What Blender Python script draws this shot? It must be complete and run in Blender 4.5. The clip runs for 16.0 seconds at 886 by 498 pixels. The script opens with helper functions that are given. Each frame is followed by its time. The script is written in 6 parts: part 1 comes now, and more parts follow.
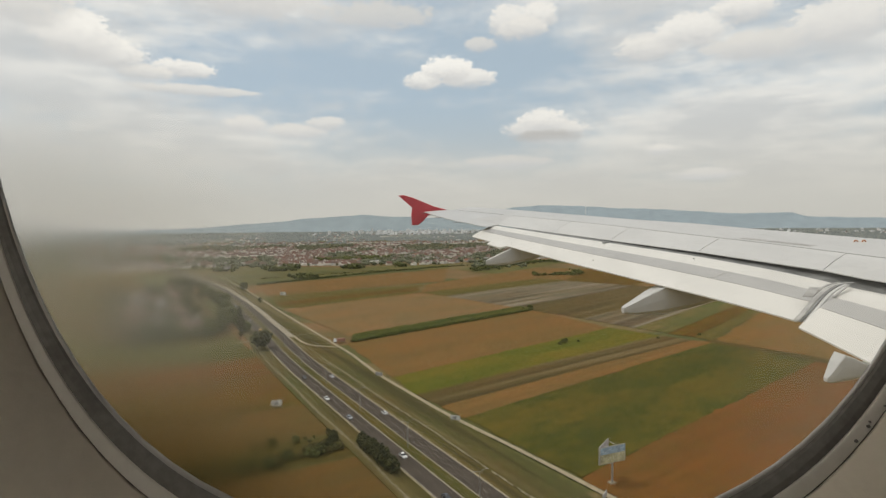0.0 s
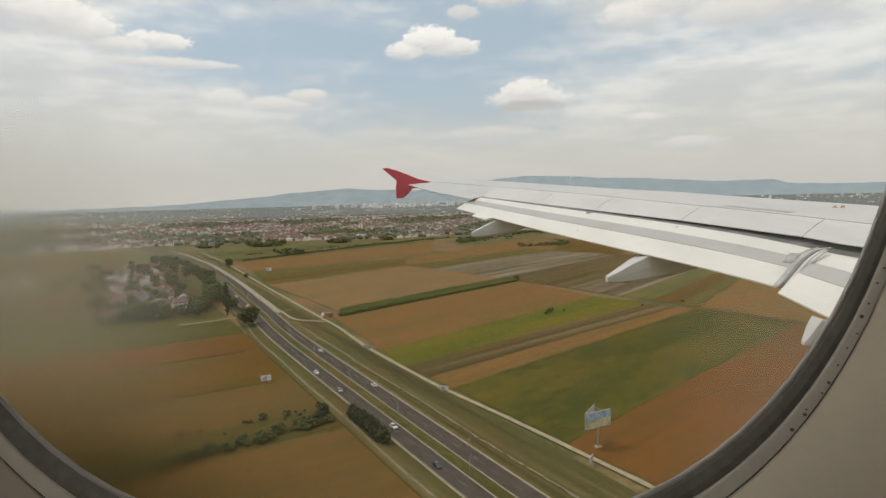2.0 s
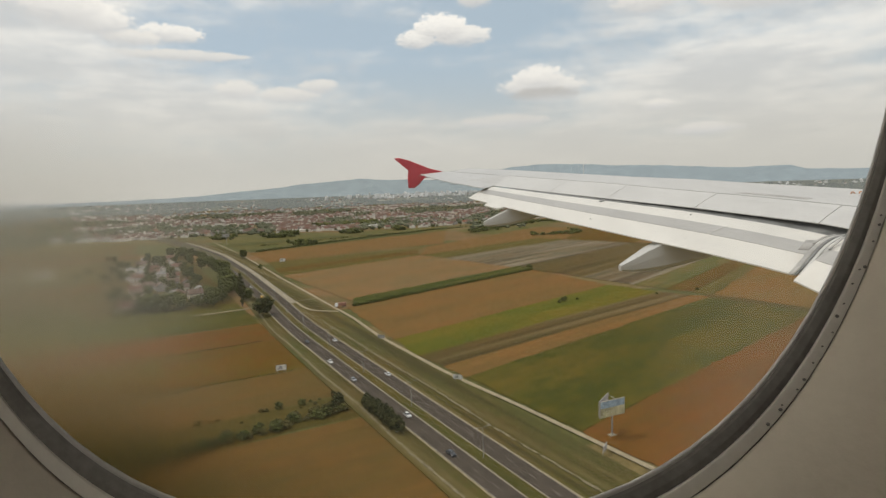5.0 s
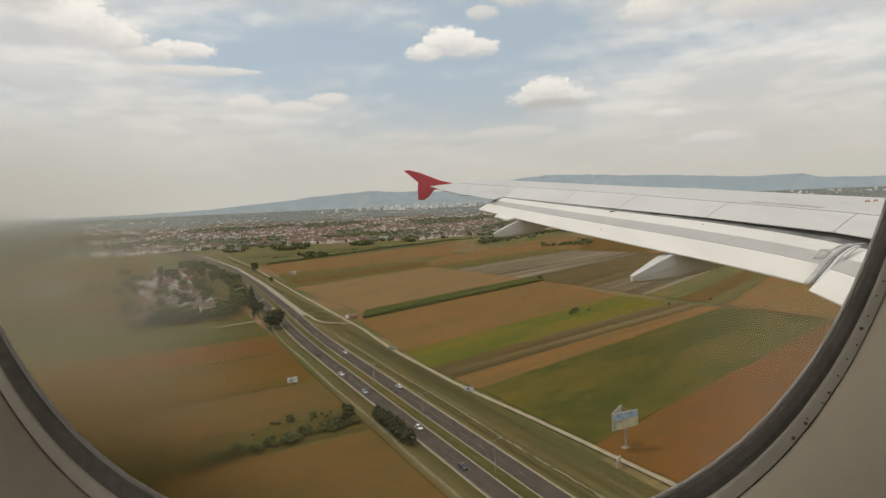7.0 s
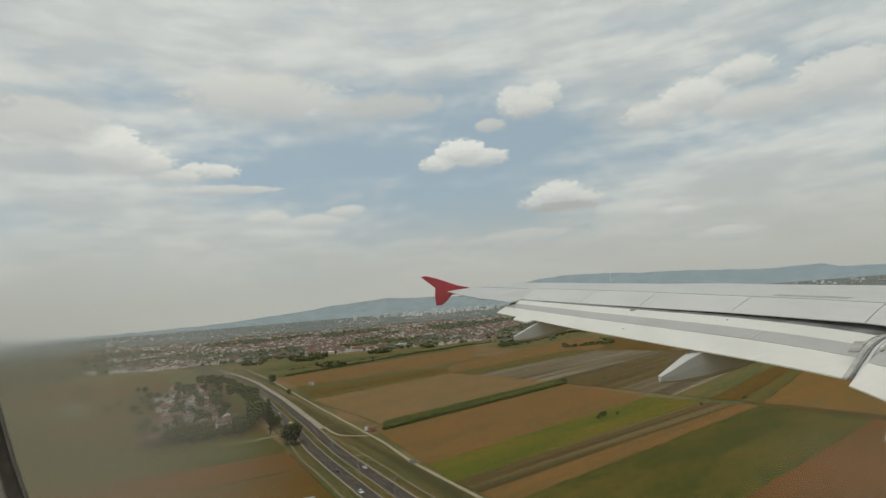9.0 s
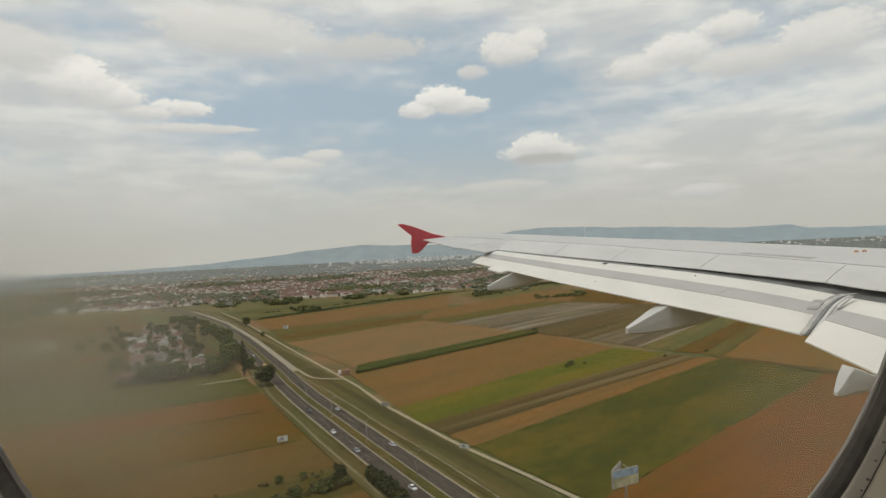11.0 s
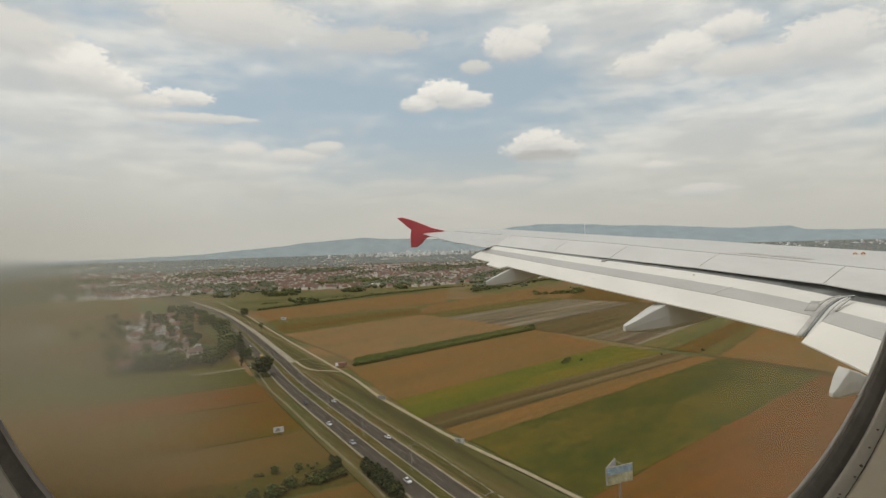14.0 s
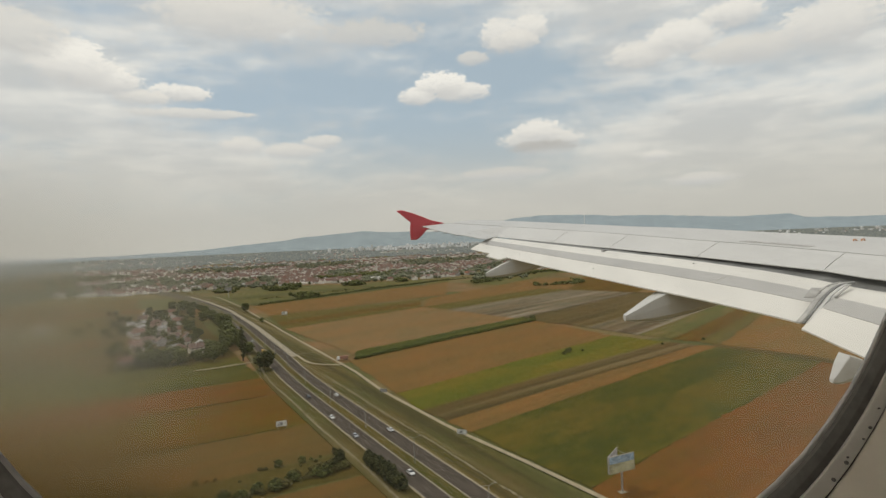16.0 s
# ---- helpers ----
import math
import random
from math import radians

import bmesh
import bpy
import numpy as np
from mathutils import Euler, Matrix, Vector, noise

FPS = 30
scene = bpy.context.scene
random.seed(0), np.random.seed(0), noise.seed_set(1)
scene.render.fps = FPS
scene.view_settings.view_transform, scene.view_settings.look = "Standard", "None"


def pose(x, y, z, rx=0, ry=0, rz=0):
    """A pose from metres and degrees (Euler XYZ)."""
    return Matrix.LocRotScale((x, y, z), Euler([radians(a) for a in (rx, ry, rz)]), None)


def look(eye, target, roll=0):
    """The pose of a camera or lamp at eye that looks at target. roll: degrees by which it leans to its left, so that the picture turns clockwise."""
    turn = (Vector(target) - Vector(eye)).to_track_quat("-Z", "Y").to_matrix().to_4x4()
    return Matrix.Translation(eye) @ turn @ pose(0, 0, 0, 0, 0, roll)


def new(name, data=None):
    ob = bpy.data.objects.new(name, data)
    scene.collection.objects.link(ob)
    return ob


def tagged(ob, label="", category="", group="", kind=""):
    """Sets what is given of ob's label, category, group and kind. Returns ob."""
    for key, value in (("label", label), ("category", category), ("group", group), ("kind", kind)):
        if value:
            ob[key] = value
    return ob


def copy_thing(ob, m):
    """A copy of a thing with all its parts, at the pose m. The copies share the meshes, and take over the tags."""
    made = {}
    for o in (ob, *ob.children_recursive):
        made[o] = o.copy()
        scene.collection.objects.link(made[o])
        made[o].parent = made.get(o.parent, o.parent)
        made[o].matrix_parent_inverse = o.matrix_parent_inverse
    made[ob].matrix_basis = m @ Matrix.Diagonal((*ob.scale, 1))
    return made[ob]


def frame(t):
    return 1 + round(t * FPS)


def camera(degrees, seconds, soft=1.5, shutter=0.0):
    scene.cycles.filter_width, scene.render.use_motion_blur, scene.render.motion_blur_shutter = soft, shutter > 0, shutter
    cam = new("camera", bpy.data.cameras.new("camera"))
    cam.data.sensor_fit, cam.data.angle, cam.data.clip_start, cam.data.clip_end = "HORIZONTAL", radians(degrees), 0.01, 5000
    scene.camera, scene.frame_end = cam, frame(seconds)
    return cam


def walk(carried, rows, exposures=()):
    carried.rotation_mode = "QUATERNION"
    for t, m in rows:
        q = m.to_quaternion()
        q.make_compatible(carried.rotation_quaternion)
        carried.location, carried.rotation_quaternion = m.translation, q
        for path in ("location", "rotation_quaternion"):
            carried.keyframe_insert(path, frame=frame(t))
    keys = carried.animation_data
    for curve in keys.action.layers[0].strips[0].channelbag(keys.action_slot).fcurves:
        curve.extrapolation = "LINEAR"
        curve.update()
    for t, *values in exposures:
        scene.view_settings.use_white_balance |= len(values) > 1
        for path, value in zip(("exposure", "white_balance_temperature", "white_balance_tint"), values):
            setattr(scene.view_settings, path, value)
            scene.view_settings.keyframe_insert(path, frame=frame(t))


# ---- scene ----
# The aircraft stands at its place over the plain; the camera is held at a cabin window.
FLY = 90.0  # height of the eye over the plain
cam = camera(75.3, 16.0, soft=1.35)
PATH = [
    (0.0, -0.0120, -0.0067, 90.0061, 87.619, 0.473, 1.436),
    (0.5, -0.0070, -0.0003, 90.0066, 85.930, 1.032, -0.590),
    (1.0, -0.0004, 0.0018, 90.0094, 85.838, 1.609, -1.086),
    (1.5, -0.0003, 0.0011, 90.0019, 85.707, 1.959, -0.778),
    (2.0, 0.0008, 0.0004, 90.0091, 84.841, 1.430, -0.016),
    (2.5, -0.0007, -0.0007, 90.0013, 84.260, 1.200, -0.000),
    (3.0, 0.0052, -0.0056, 90.0074, 84.048, 0.797, -0.458),
    (3.5, -0.0004, -0.0079, 90.0086, 83.462, 0.792, -0.431),
    (4.0, 0.0018, -0.0027, 90.0096, 83.328, 1.080, -0.009),
    (6.5, 0.0062, -0.0117, 90.0163, 84.862, 2.751, 2.173),
    (7.0, 0.0030, -0.0069, 90.0138, 85.013, 2.463, 2.159),
    (7.5, -0.0095, -0.0099, 90.0232, 86.637, 2.291, 3.232),
    (8.0, -0.0046, -0.0092, 90.0275, 90.489, 2.354, 4.375),
    (8.5, 0.0013, -0.0078, 90.0255, 95.104, 3.710, 4.930),
    (9.0, -0.0024, -0.0052, 90.0254, 95.519, 4.644, 3.894),
    (9.5, -0.0009, -0.0106, 90.0270, 93.911, 4.162, 3.108),
    (10.0, -0.0005, -0.0074, 90.0246, 92.078, 3.482, 2.094),
    (12.5, -0.0014, -0.0009, 90.0156, 89.696, 2.237, 1.630),
    (13.0, -0.0013, -0.0010, 90.0162, 89.596, 1.868, 1.620),
    (13.5, -0.0012, -0.0011, 90.0168, 89.659, 1.709, 1.438),
    (14.0, -0.0012, -0.0026, 90.0161, 89.719, 1.781, 1.410),
    (14.5, -0.0012, -0.0040, 90.0155, 89.259, 1.861, 1.592),
    (15.0, -0.0023, -0.0052, 90.0162, 88.771, 2.067, 1.836),
    (15.5, -0.0003, -0.0005, 90.0126, 88.566, 2.435, 1.866),
    (16.0, 0.0017, 0.0042, 90.0089, 88.970, 2.539, 1.382),
]

walk(cam, [(t, pose(x, y, z, rx, ry, rz)) for t, x, y, z, rx, ry, rz in PATH],
     exposures=[(0.0, 0.05, 6500, 10), (2.5, 0.10, 6500, 10), (4.0, 0.10, 6500, 10), (6.5, 0.05, 6650, 11), (7.5, 0.0, 6650, 11), (8.0, -0.06, 6500, 9), (8.5, -0.16, 6400, 7), (9.0, -0.25, 6350, 5),
                (9.5, -0.22, 6350, 5), (10.0, -0.15, 6400, 7), (12.5, -0.06, 6600, 9), (16.0, -0.04, 6600, 9)])

# ---------------------------------------------------------------- node helpers
def mat(name):
    m = bpy.data.materials.new(name)
    m.use_nodes = True
    m.node_tree.nodes.clear()
    return m, m.node_tree


def node(nt, kind, **kw):
    n = nt.nodes.new(kind)
    for k, v in kw.items():
        if k in n.inputs:
            n.inputs[k].default_value = v
    return n


def math_node(nt, op, a, b=None, c=None, clamp=False):
    n = nt.nodes.new("ShaderNodeMath")
    n.operation, n.use_clamp = op, clamp
    for i, v in enumerate((a, b, c)):
        if v is None:
            continue
        if isinstance(v, (int, float)):
            n.inputs[i].default_value = v
        else:
            nt.links.new(v, n.inputs[i])
    return n.outputs[0]


def mix_rgb(nt, fac, a, b, blend="MIX"):
    n = nt.nodes.new("ShaderNodeMix")
    n.data_type, n.blend_type = "RGBA", blend
    for i, v in ((0, fac), (6, a), (7, b)):
        if isinstance(v, (int, float)):
            n.inputs[i].default_value = v
        elif isinstance(v, tuple):
            n.inputs[i].default_value = (*v, 1.0)
        else:
            nt.links.new(v, n.inputs[i])
    return n.outputs[2]


def noise_tex(nt, vec, scale, detail=4.0, rough=0.55, dim="3D"):
    n = nt.nodes.new("ShaderNodeTexNoise")
    n.noise_dimensions = dim
    n.inputs["Scale"].default_value, n.inputs["Detail"].default_value, n.inputs["Roughness"].default_value = scale, detail, rough
    if vec is not None:
        nt.links.new(vec, n.inputs["Vector"])
    return n.outputs["Fac"]


def ramp(nt, fac, lo, hi):
    n = nt.nodes.new("ShaderNodeMapRange")
    n.interpolation_type = "SMOOTHSTEP"
    n.inputs["From Min"].default_value, n.inputs["From Max"].default_value = lo, hi
    nt.links.new(fac, n.inputs["Value"])
    return n.outputs[0]


def finish(nt, color, rough=0.8, metal=0.0, bump=None, bump_dist=0.02, bump_strength=0.5, spec=0.5, coat=0.0):
    b = nt.nodes.new("ShaderNodeBsdfPrincipled")
    o = nt.nodes.new("ShaderNodeOutputMaterial")
    if isinstance(color, tuple):
        b.inputs["Base Color"].default_value = (*color, 1.0)
    else:
        nt.links.new(color, b.inputs["Base Color"])
    if isinstance(rough, (int, float)):
        b.inputs["Roughness"].default_value = rough
    else:
        nt.links.new(rough, b.inputs["Roughness"])
    b.inputs["Metallic"].default_value = metal
    b.inputs["Specular IOR Level"].default_value = spec
    b.inputs["Coat Weight"].default_value = coat
    if bump is not None:
        n = nt.nodes.new("ShaderNodeBump")
        n.inputs["Distance"].default_value, n.inputs["Strength"].default_value = bump_dist, bump_strength
        nt.links.new(bump, n.inputs["Height"])
        nt.links.new(n.outputs[0], b.inputs["Normal"])
    nt.links.new(b.outputs[0], o.inputs["Surface"])
    return b


def coords(nt, which="Object"):
    return nt.nodes.new("ShaderNodeTexCoord").outputs[which]


def scaled(nt, vec, s):
    n = nt.nodes.new("ShaderNodeMapping")
    n.inputs["Scale"].default_value = s
    nt.links.new(vec, n.inputs["Vector"])
    return n.outputs[0]


# ---------------------------------------------------------------- sky and sun
SUN_EL, SUN_AZ = 58.0, 292.0   # degrees; azimuth clockwise from +y
CLOUDS = [  # azimuth, elevation, half width, half height, brightness
    (-3.3, 13.9, 2.4, 1.05, 0.95), (1.0, 14.1, 3.4, 1.15, 0.93), (-0.9, 14.9, 2.7, 1.5, 1.0),
    (9.6, 9.1, 3.6, 1.2, 0.86), (7.4, 9.2, 3.2, 1.1, 0.86), (8.4, 9.9, 2.7, 1.4, 0.92), (9.0, 8.4, 3.9, 0.9, 0.42),
    (5.0, 18.9, 2.2, 1.9, 0.9), (8.0, 19.3, 2.1, 1.6, 0.92), (6.6, 18.4, 2.6, 1.2, 0.85), (2.5, 17.1, 1.8, 0.9, 0.75),
    (18.2, 15.8, 3.6, 1.5, 0.86), (21.8, 16.8, 3.6, 1.8, 0.92), (25.9, 18.0, 2.8, 1.5, 0.9), (27.0, 15.0, 4.6, 1.5, 0.76), (33.0, 15.8, 4.4, 2.2, 0.86),
    (-25.4, 13.9, 3.3, 0.95, 0.95), (-28.3, 13.4, 2.6, 0.8, 0.85), (-30.8, 14.6, 2.8, 1.7, 0.97), (-33.6, 15.6, 3.6, 2.4, 1.0), (-38.0, 17.4, 5.0, 2.4, 0.8), (-24.2, 12.2, 6.0, 0.6, 0.8),
    (-20.2, 9.4, 2.3, 1.1, 0.82), (-15.6, 9.0, 3.2, 0.9, 0.78), (-12.8, 9.8, 2.2, 0.8, 0.8), (19.2, 6.8, 1.4, 0.6, 0.8), (23.0, 4.4, 3.6, 0.7, 0.72),
    (5.0, 6.1, 5.0, 0.8, 0.68), (-7.5, 19.6, 6.5, 1.6, 0.7), (-20.0, 20.5, 9.0, 2.6, 0.8)]


def sky_world():
    w = bpy.data.worlds.new("sky")
    scene.world = w
    w.use_nodes = True
    nt = w.node_tree
    nt.nodes.clear()
    sky = nt.nodes.new("ShaderNodeTexSky")
    sky.sky_type, sky.sun_disc = "NISHITA", False
    sky.sun_elevation, sky.sun_rotation = radians(SUN_EL), radians(SUN_AZ)
    sky.air_density, sky.dust_density, sky.ozone_density = 1.0, 2.0, 1.0
    d = coords(nt, "Generated")
    s = nt.nodes.new("ShaderNodeSeparateXYZ")
    nt.links.new(d, s.inputs[0])
    az = math_node(nt, "MULTIPLY", math_node(nt, "ARCTAN2", s.outputs[0], s.outputs[1]), 57.2958)
    el = math_node(nt, "MULTIPLY", math_node(nt, "ARCSINE", s.outputs[2]), 57.2958)
    cx = nt.nodes.new("ShaderNodeCombineXYZ")
    nt.links.new(az, cx.inputs[0])
    nt.links.new(math_node(nt, "MULTIPLY", el, 1.8), cx.inputs[1])
    puff = noise_tex(nt, cx.outputs[0], 0.50, 6.0, 0.55)
    fine = noise_tex(nt, cx.outputs[0], 1.7, 6.0, 0.62)
    wide = noise_tex(nt, scaled(nt, cx.outputs[0], (0.5, 1.0, 1.0)), 0.10, 5.0, 0.55)
    # clear sky, greyed by thin high cloud and by haze towards the horizon
    blue = mix_rgb(nt, 1.0, sky.outputs[0], (0.092, 0.098, 0.108), "MULTIPLY")
    base = mix_rgb(nt, 0.78, blue, (0.44, 0.53, 0.575))
    ca = math_node(nt, "DIVIDE", math_node(nt, "ADD", az, 3.0), 23.0)
    ce = math_node(nt, "DIVIDE", math_node(nt, "SUBTRACT", el, 13.5), 8.5)
    gap = math_node(nt, "SUBTRACT", 1.0, math_node(nt, "ADD", math_node(nt, "MULTIPLY", ca, ca), math_node(nt, "MULTIPLY", ce, ce)))
    gap = math_node(nt, "ADD", math_node(nt, "MAXIMUM", gap, -0.35), math_node(nt, "ADD", math_node(nt, "MULTIPLY", math_node(nt, "SUBTRACT", wide, 0.5), 4.6), math_node(nt, "MULTIPLY", math_node(nt, "SUBTRACT", puff, 0.5), 0.9)))
    veil = math_node(nt, "SUBTRACT", 1.0, ramp(nt, gap, -0.55, 0.9))
    mott = noise_tex(nt, scaled(nt, cx.outputs[0], (0.45, 1.0, 1.0)), 0.22, 6.0, 0.6)
    white = mix_rgb(nt, ramp(nt, mott, 0.36, 0.66), (0.60, 0.61, 0.60), (0.835, 0.82, 0.768))
    base = mix_rgb(nt, math_node(nt, "MULTIPLY", veil, 0.9), base, white)
    high = ramp(nt, el, 17.0, 34.0)
    base = mix_rgb(nt, math_node(nt, "MULTIPLY", high, 0.5), base, (0.78, 0.77, 0.74))
    haze = ramp(nt, el, 13.0, 0.0)
    base = mix_rgb(nt, math_node(nt, "MULTIPLY", haze, 0.92), base, (0.535, 0.522, 0.470))
    shade = base
    wob = math_node(nt, "ADD", math_node(nt, "MULTIPLY", math_node(nt, "SUBTRACT", puff, 0.5), 1.5),
                    math_node(nt, "MULTIPLY", math_node(nt, "SUBTRACT", fine, 0.5), 1.3))
    for a, e, wa, we, br in CLOUDS:
        u = math_node(nt, "DIVIDE", math_node(nt, "SUBTRACT", az, a), wa)
        v = math_node(nt, "DIVIDE", math_node(nt, "SUBTRACT", el, e), we)
        low = math_node(nt, "MINIMUM", v, 0.0)
        r = math_node(nt, "ADD", math_node(nt, "MULTIPLY", u, u), math_node(nt, "MULTIPLY", v, v))
        body = math_node(nt, "ADD", math_node(nt, "SUBTRACT", 1.0, r), wob)
        soft_ = math_node(nt, "SUBTRACT", 0.48 + 0.5 * (1.0 - br), math_node(nt, "MULTIPLY", low, 0.75))
        m = ramp(nt, math_node(nt, "DIVIDE", body, soft_), 0.0, 1.0)
        lit = ramp(nt, math_node(nt, "ADD", v, math_node(nt, "MULTIPLY", wob, 0.5)), -0.85, 0.55)
        hi = (0.84 * br + 0.08, 0.815 * br + 0.08, 0.75 * br + 0.08)
        col = mix_rgb(nt, lit, (0.56, 0.565, 0.56), hi)
        shade = mix_rgb(nt, math_node(nt, "MULTIPLY", m, 0.45 + 0.5 * br), shade, col)
    bg = nt.nodes.new("ShaderNodeBackground")
    nt.links.new(shade, bg.inputs["Color"])
    bg.inputs["Strength"].default_value = 1.0
    out = nt.nodes.new("ShaderNodeOutputWorld")
    nt.links.new(bg.outputs[0], out.inputs["Surface"])


sky_world()
sun = new("sun", bpy.data.lights.new("sun", "SUN"))
sun.data.energy, sun.data.angle, sun.data.color = 1.15, radians(12.0), (1.0, 0.93, 0.82)
_a, _e = radians(SUN_AZ), radians(SUN_EL)
sun.matrix_world = look((0, 0, 200), (-math.sin(_a) * math.cos(_e) * 9, -math.cos(_a) * math.cos(_e) * 9, 200 - math.sin(_e) * 9))

# ---------------------------------------------------------------- materials
def plain(name, color, rough=0.6, metal=0.0, var=0.12, scale=3.0, spec=0.5, bump=0.0):
    m, nt = mat(name)
    c = coords(nt)
    a = noise_tex(nt, c, scale, 5.0)
    b = noise_tex(nt, c, scale * 9.0, 3.0)
    f = math_node(nt, "ADD", math_node(nt, "MULTIPLY", a, 0.65), math_node(nt, "MULTIPLY", b, 0.35))
    lo = tuple(v * (1.0 - var * 1.6) for v in color)
    hi = tuple(min(1.0, v * (1.0 + var)) for v in color)
    finish(nt, mix_rgb(nt, ramp(nt, f, 0.3, 0.7), lo, hi), rough, metal, b if bump else None, bump, 0.4, spec)
    return m


def field_mat(name, dark, light, tint, row=1.4, row_amt=0.35, patch=0.02, bump=0.25, bands=None):
    """A crop or a stubble: rows along local x, patches of two sizes."""
    m, nt = mat(name)
    c = coords(nt)
    big = noise_tex(nt, scaled(nt, c, (0.35, 1.0, 1.0)), patch, 5.0, 0.6)
    mid = noise_tex(nt, scaled(nt, c, (0.5, 1.0, 1.0)), patch * 9, 5.0, 0.65)
    sm = noise_tex(nt, scaled(nt, c, (0.25, 1.0, 1.0)), 0.55, 4.0, 0.7)
    grain = noise_tex(nt, c, 1.7, 3.0, 0.7)
    w = nt.nodes.new("ShaderNodeTexWave")
    w.wave_type, w.bands_direction = "BANDS", "Y"
    w.inputs["Scale"].default_value = 0.314 / row
    w.inputs["Distortion"].default_value, w.inputs["Detail"].default_value, w.inputs["Detail Scale"].default_value = 2.5, 2.0, 0.6
    nt.links.new(c, w.inputs["Vector"])
    f = math_node(nt, "ADD", math_node(nt, "MULTIPLY", big, 0.55), math_node(nt, "MULTIPLY", mid, 0.45))
    col = mix_rgb(nt, ramp(nt, f, 0.33, 0.66), dark, light)
    col = mix_rgb(nt, math_node(nt, "MULTIPLY", ramp(nt, math_node(nt, "ADD", math_node(nt, "MULTIPLY", mid, 0.5), math_node(nt, "MULTIPLY", big, 0.5)), 0.44, 0.6), 0.75), col, tint)
    tex = math_node(nt, "ADD", math_node(nt, "MULTIPLY", sm, 0.5), math_node(nt, "MULTIPLY", grain, 0.5))
    tex = math_node(nt, "ADD", math_node(nt, "MULTIPLY", tex, 1.0 - row_amt), math_node(nt, "MULTIPLY", w.outputs["Fac"], row_amt))
    streak = noise_tex(nt, scaled(nt, c, (0.05, 1.0, 1.0)), 0.16, 5.0, 0.7)
    col = mix_rgb(nt, ramp(nt, streak, 0.34, 0.6), mix_rgb(nt, 1.0, col, (0.84, 0.87, 0.82), "MULTIPLY"), col)
    hue = noise_tex(nt, scaled(nt, c, (0.4, 1.0, 1.0)), 0.035, 6.0, 0.62)
    col = mix_rgb(nt, 1.0, col, mix_rgb(nt, ramp(nt, hue, 0.34, 0.66), (0.86, 0.99, 1.0), (1.14, 1.03, 1.0)), "MULTIPLY")
    if bands:
        tram = noise_tex(nt, scaled(nt, c, (0.012, 1.0, 1.0)), 0.13, 3.0, 0.6)
        col = mix_rgb(nt, math_node(nt, "MULTIPLY", ramp(nt, tram, 0.50, 0.60), 0.85), col, bands)
        col = mix_rgb(nt, math_node(nt, "MULTIPLY", ramp(nt, tram, 0.46, 0.40), 0.6), col, tuple(v * 0.62 for v in dark))
    dk = mix_rgb(nt, 1.0, col, (0.62, 0.63, 0.60), "MULTIPLY")
    col = mix_rgb(nt, ramp(nt, tex, 0.25, 0.62), dk, col)
    finish(nt, col, 0.95, 0.0, tex, bump, 0.6, 0.1)
    return m


BROWN = field_mat("brown_harrowed_soil", (0.100, 0.064, 0.018), (0.132, 0.084, 0.026), (0.092, 0.072, 0.016), 3.0, 0.10, bands=(0.165, 0.118, 0.050))
ORANGE2 = field_mat("rust_red_crop", (0.1605, 0.066, 0.0125), (0.1947, 0.082, 0.0164), (0.1412, 0.07, 0.0101), 1.4, 0.12)
RUST2 = field_mat("broad_ripe_crop", (0.1950, 0.1000, 0.0220), (0.2350, 0.1240, 0.0290), (0.1650, 0.1000, 0.0190), 1.6, 0.15)
MEDIAN = field_mat("median_grass", (0.076, 0.067, 0.0145), (0.110, 0.092, 0.0235), (0.118, 0.089, 0.027), 4.0, 0.0, 0.05)
PASTURE = field_mat("pale_pasture", (0.104, 0.098, 0.024), (0.142, 0.126, 0.036), (0.155, 0.122, 0.042), 3.0, 0.05)
SOIL = field_mat("tan_soil", (0.1348, 0.076, 0.0187), (0.1605, 0.092, 0.0234), (0.1156, 0.072, 0.0148), 1.6, 0.06)
ORANGE = field_mat("orange_crop", (0.1393, 0.0566, 0.0045), (0.1761, 0.0711, 0.006), (0.1191, 0.0736, 0.0058), 1.5, 0.3)
OCHRE = field_mat("ochre_crop", (0.1241, 0.0609, 0.0046), (0.1648, 0.0735, 0.006), (0.0988, 0.0832, 0.0058), 1.8, 0.3)
GREEN = field_mat("green_pasture", (0.060, 0.058, 0.0045), (0.092, 0.082, 0.0072), (0.118, 0.090, 0.0110), 3.0, 0.12)
LIME = field_mat("bright_green_crop", (0.098, 0.098, 0.0055), (0.138, 0.128, 0.0080), (0.150, 0.112, 0.0110), 2.0, 0.15, 0.03)
DULL = field_mat("dry_grass", (0.1124, 0.0853, 0.0156), (0.1584, 0.1131, 0.0224), (0.0869, 0.0742, 0.0116), 2.5, 0.15)
GREY = field_mat("harrowed_grey_soil", (0.118, 0.084, 0.044), (0.170, 0.125, 0.072), (0.140, 0.110, 0.052), 5.0, 0.10, bands=(0.30, 0.25, 0.18))
MAIZE = field_mat("dark_maize", (0.051, 0.0624, 0.008), (0.0851, 0.0931, 0.0116), (0.1078, 0.0964, 0.0139), 0.9, 0.5, 0.05, 0.8)
PALE = field_mat("pale_tan_stubble", (0.208, 0.122, 0.048), (0.252, 0.148, 0.061), (0.178, 0.113, 0.038), 1.6, 0.05)
RUST = field_mat("rusty_stubble", (0.188, 0.096, 0.026), (0.228, 0.117, 0.034), (0.158, 0.096, 0.023), 1.6, 0.10)
MEADOW = field_mat("dark_meadow", (0.062, 0.066, 0.016), (0.086, 0.086, 0.022), (0.105, 0.092, 0.030), 3.0, 0.10)
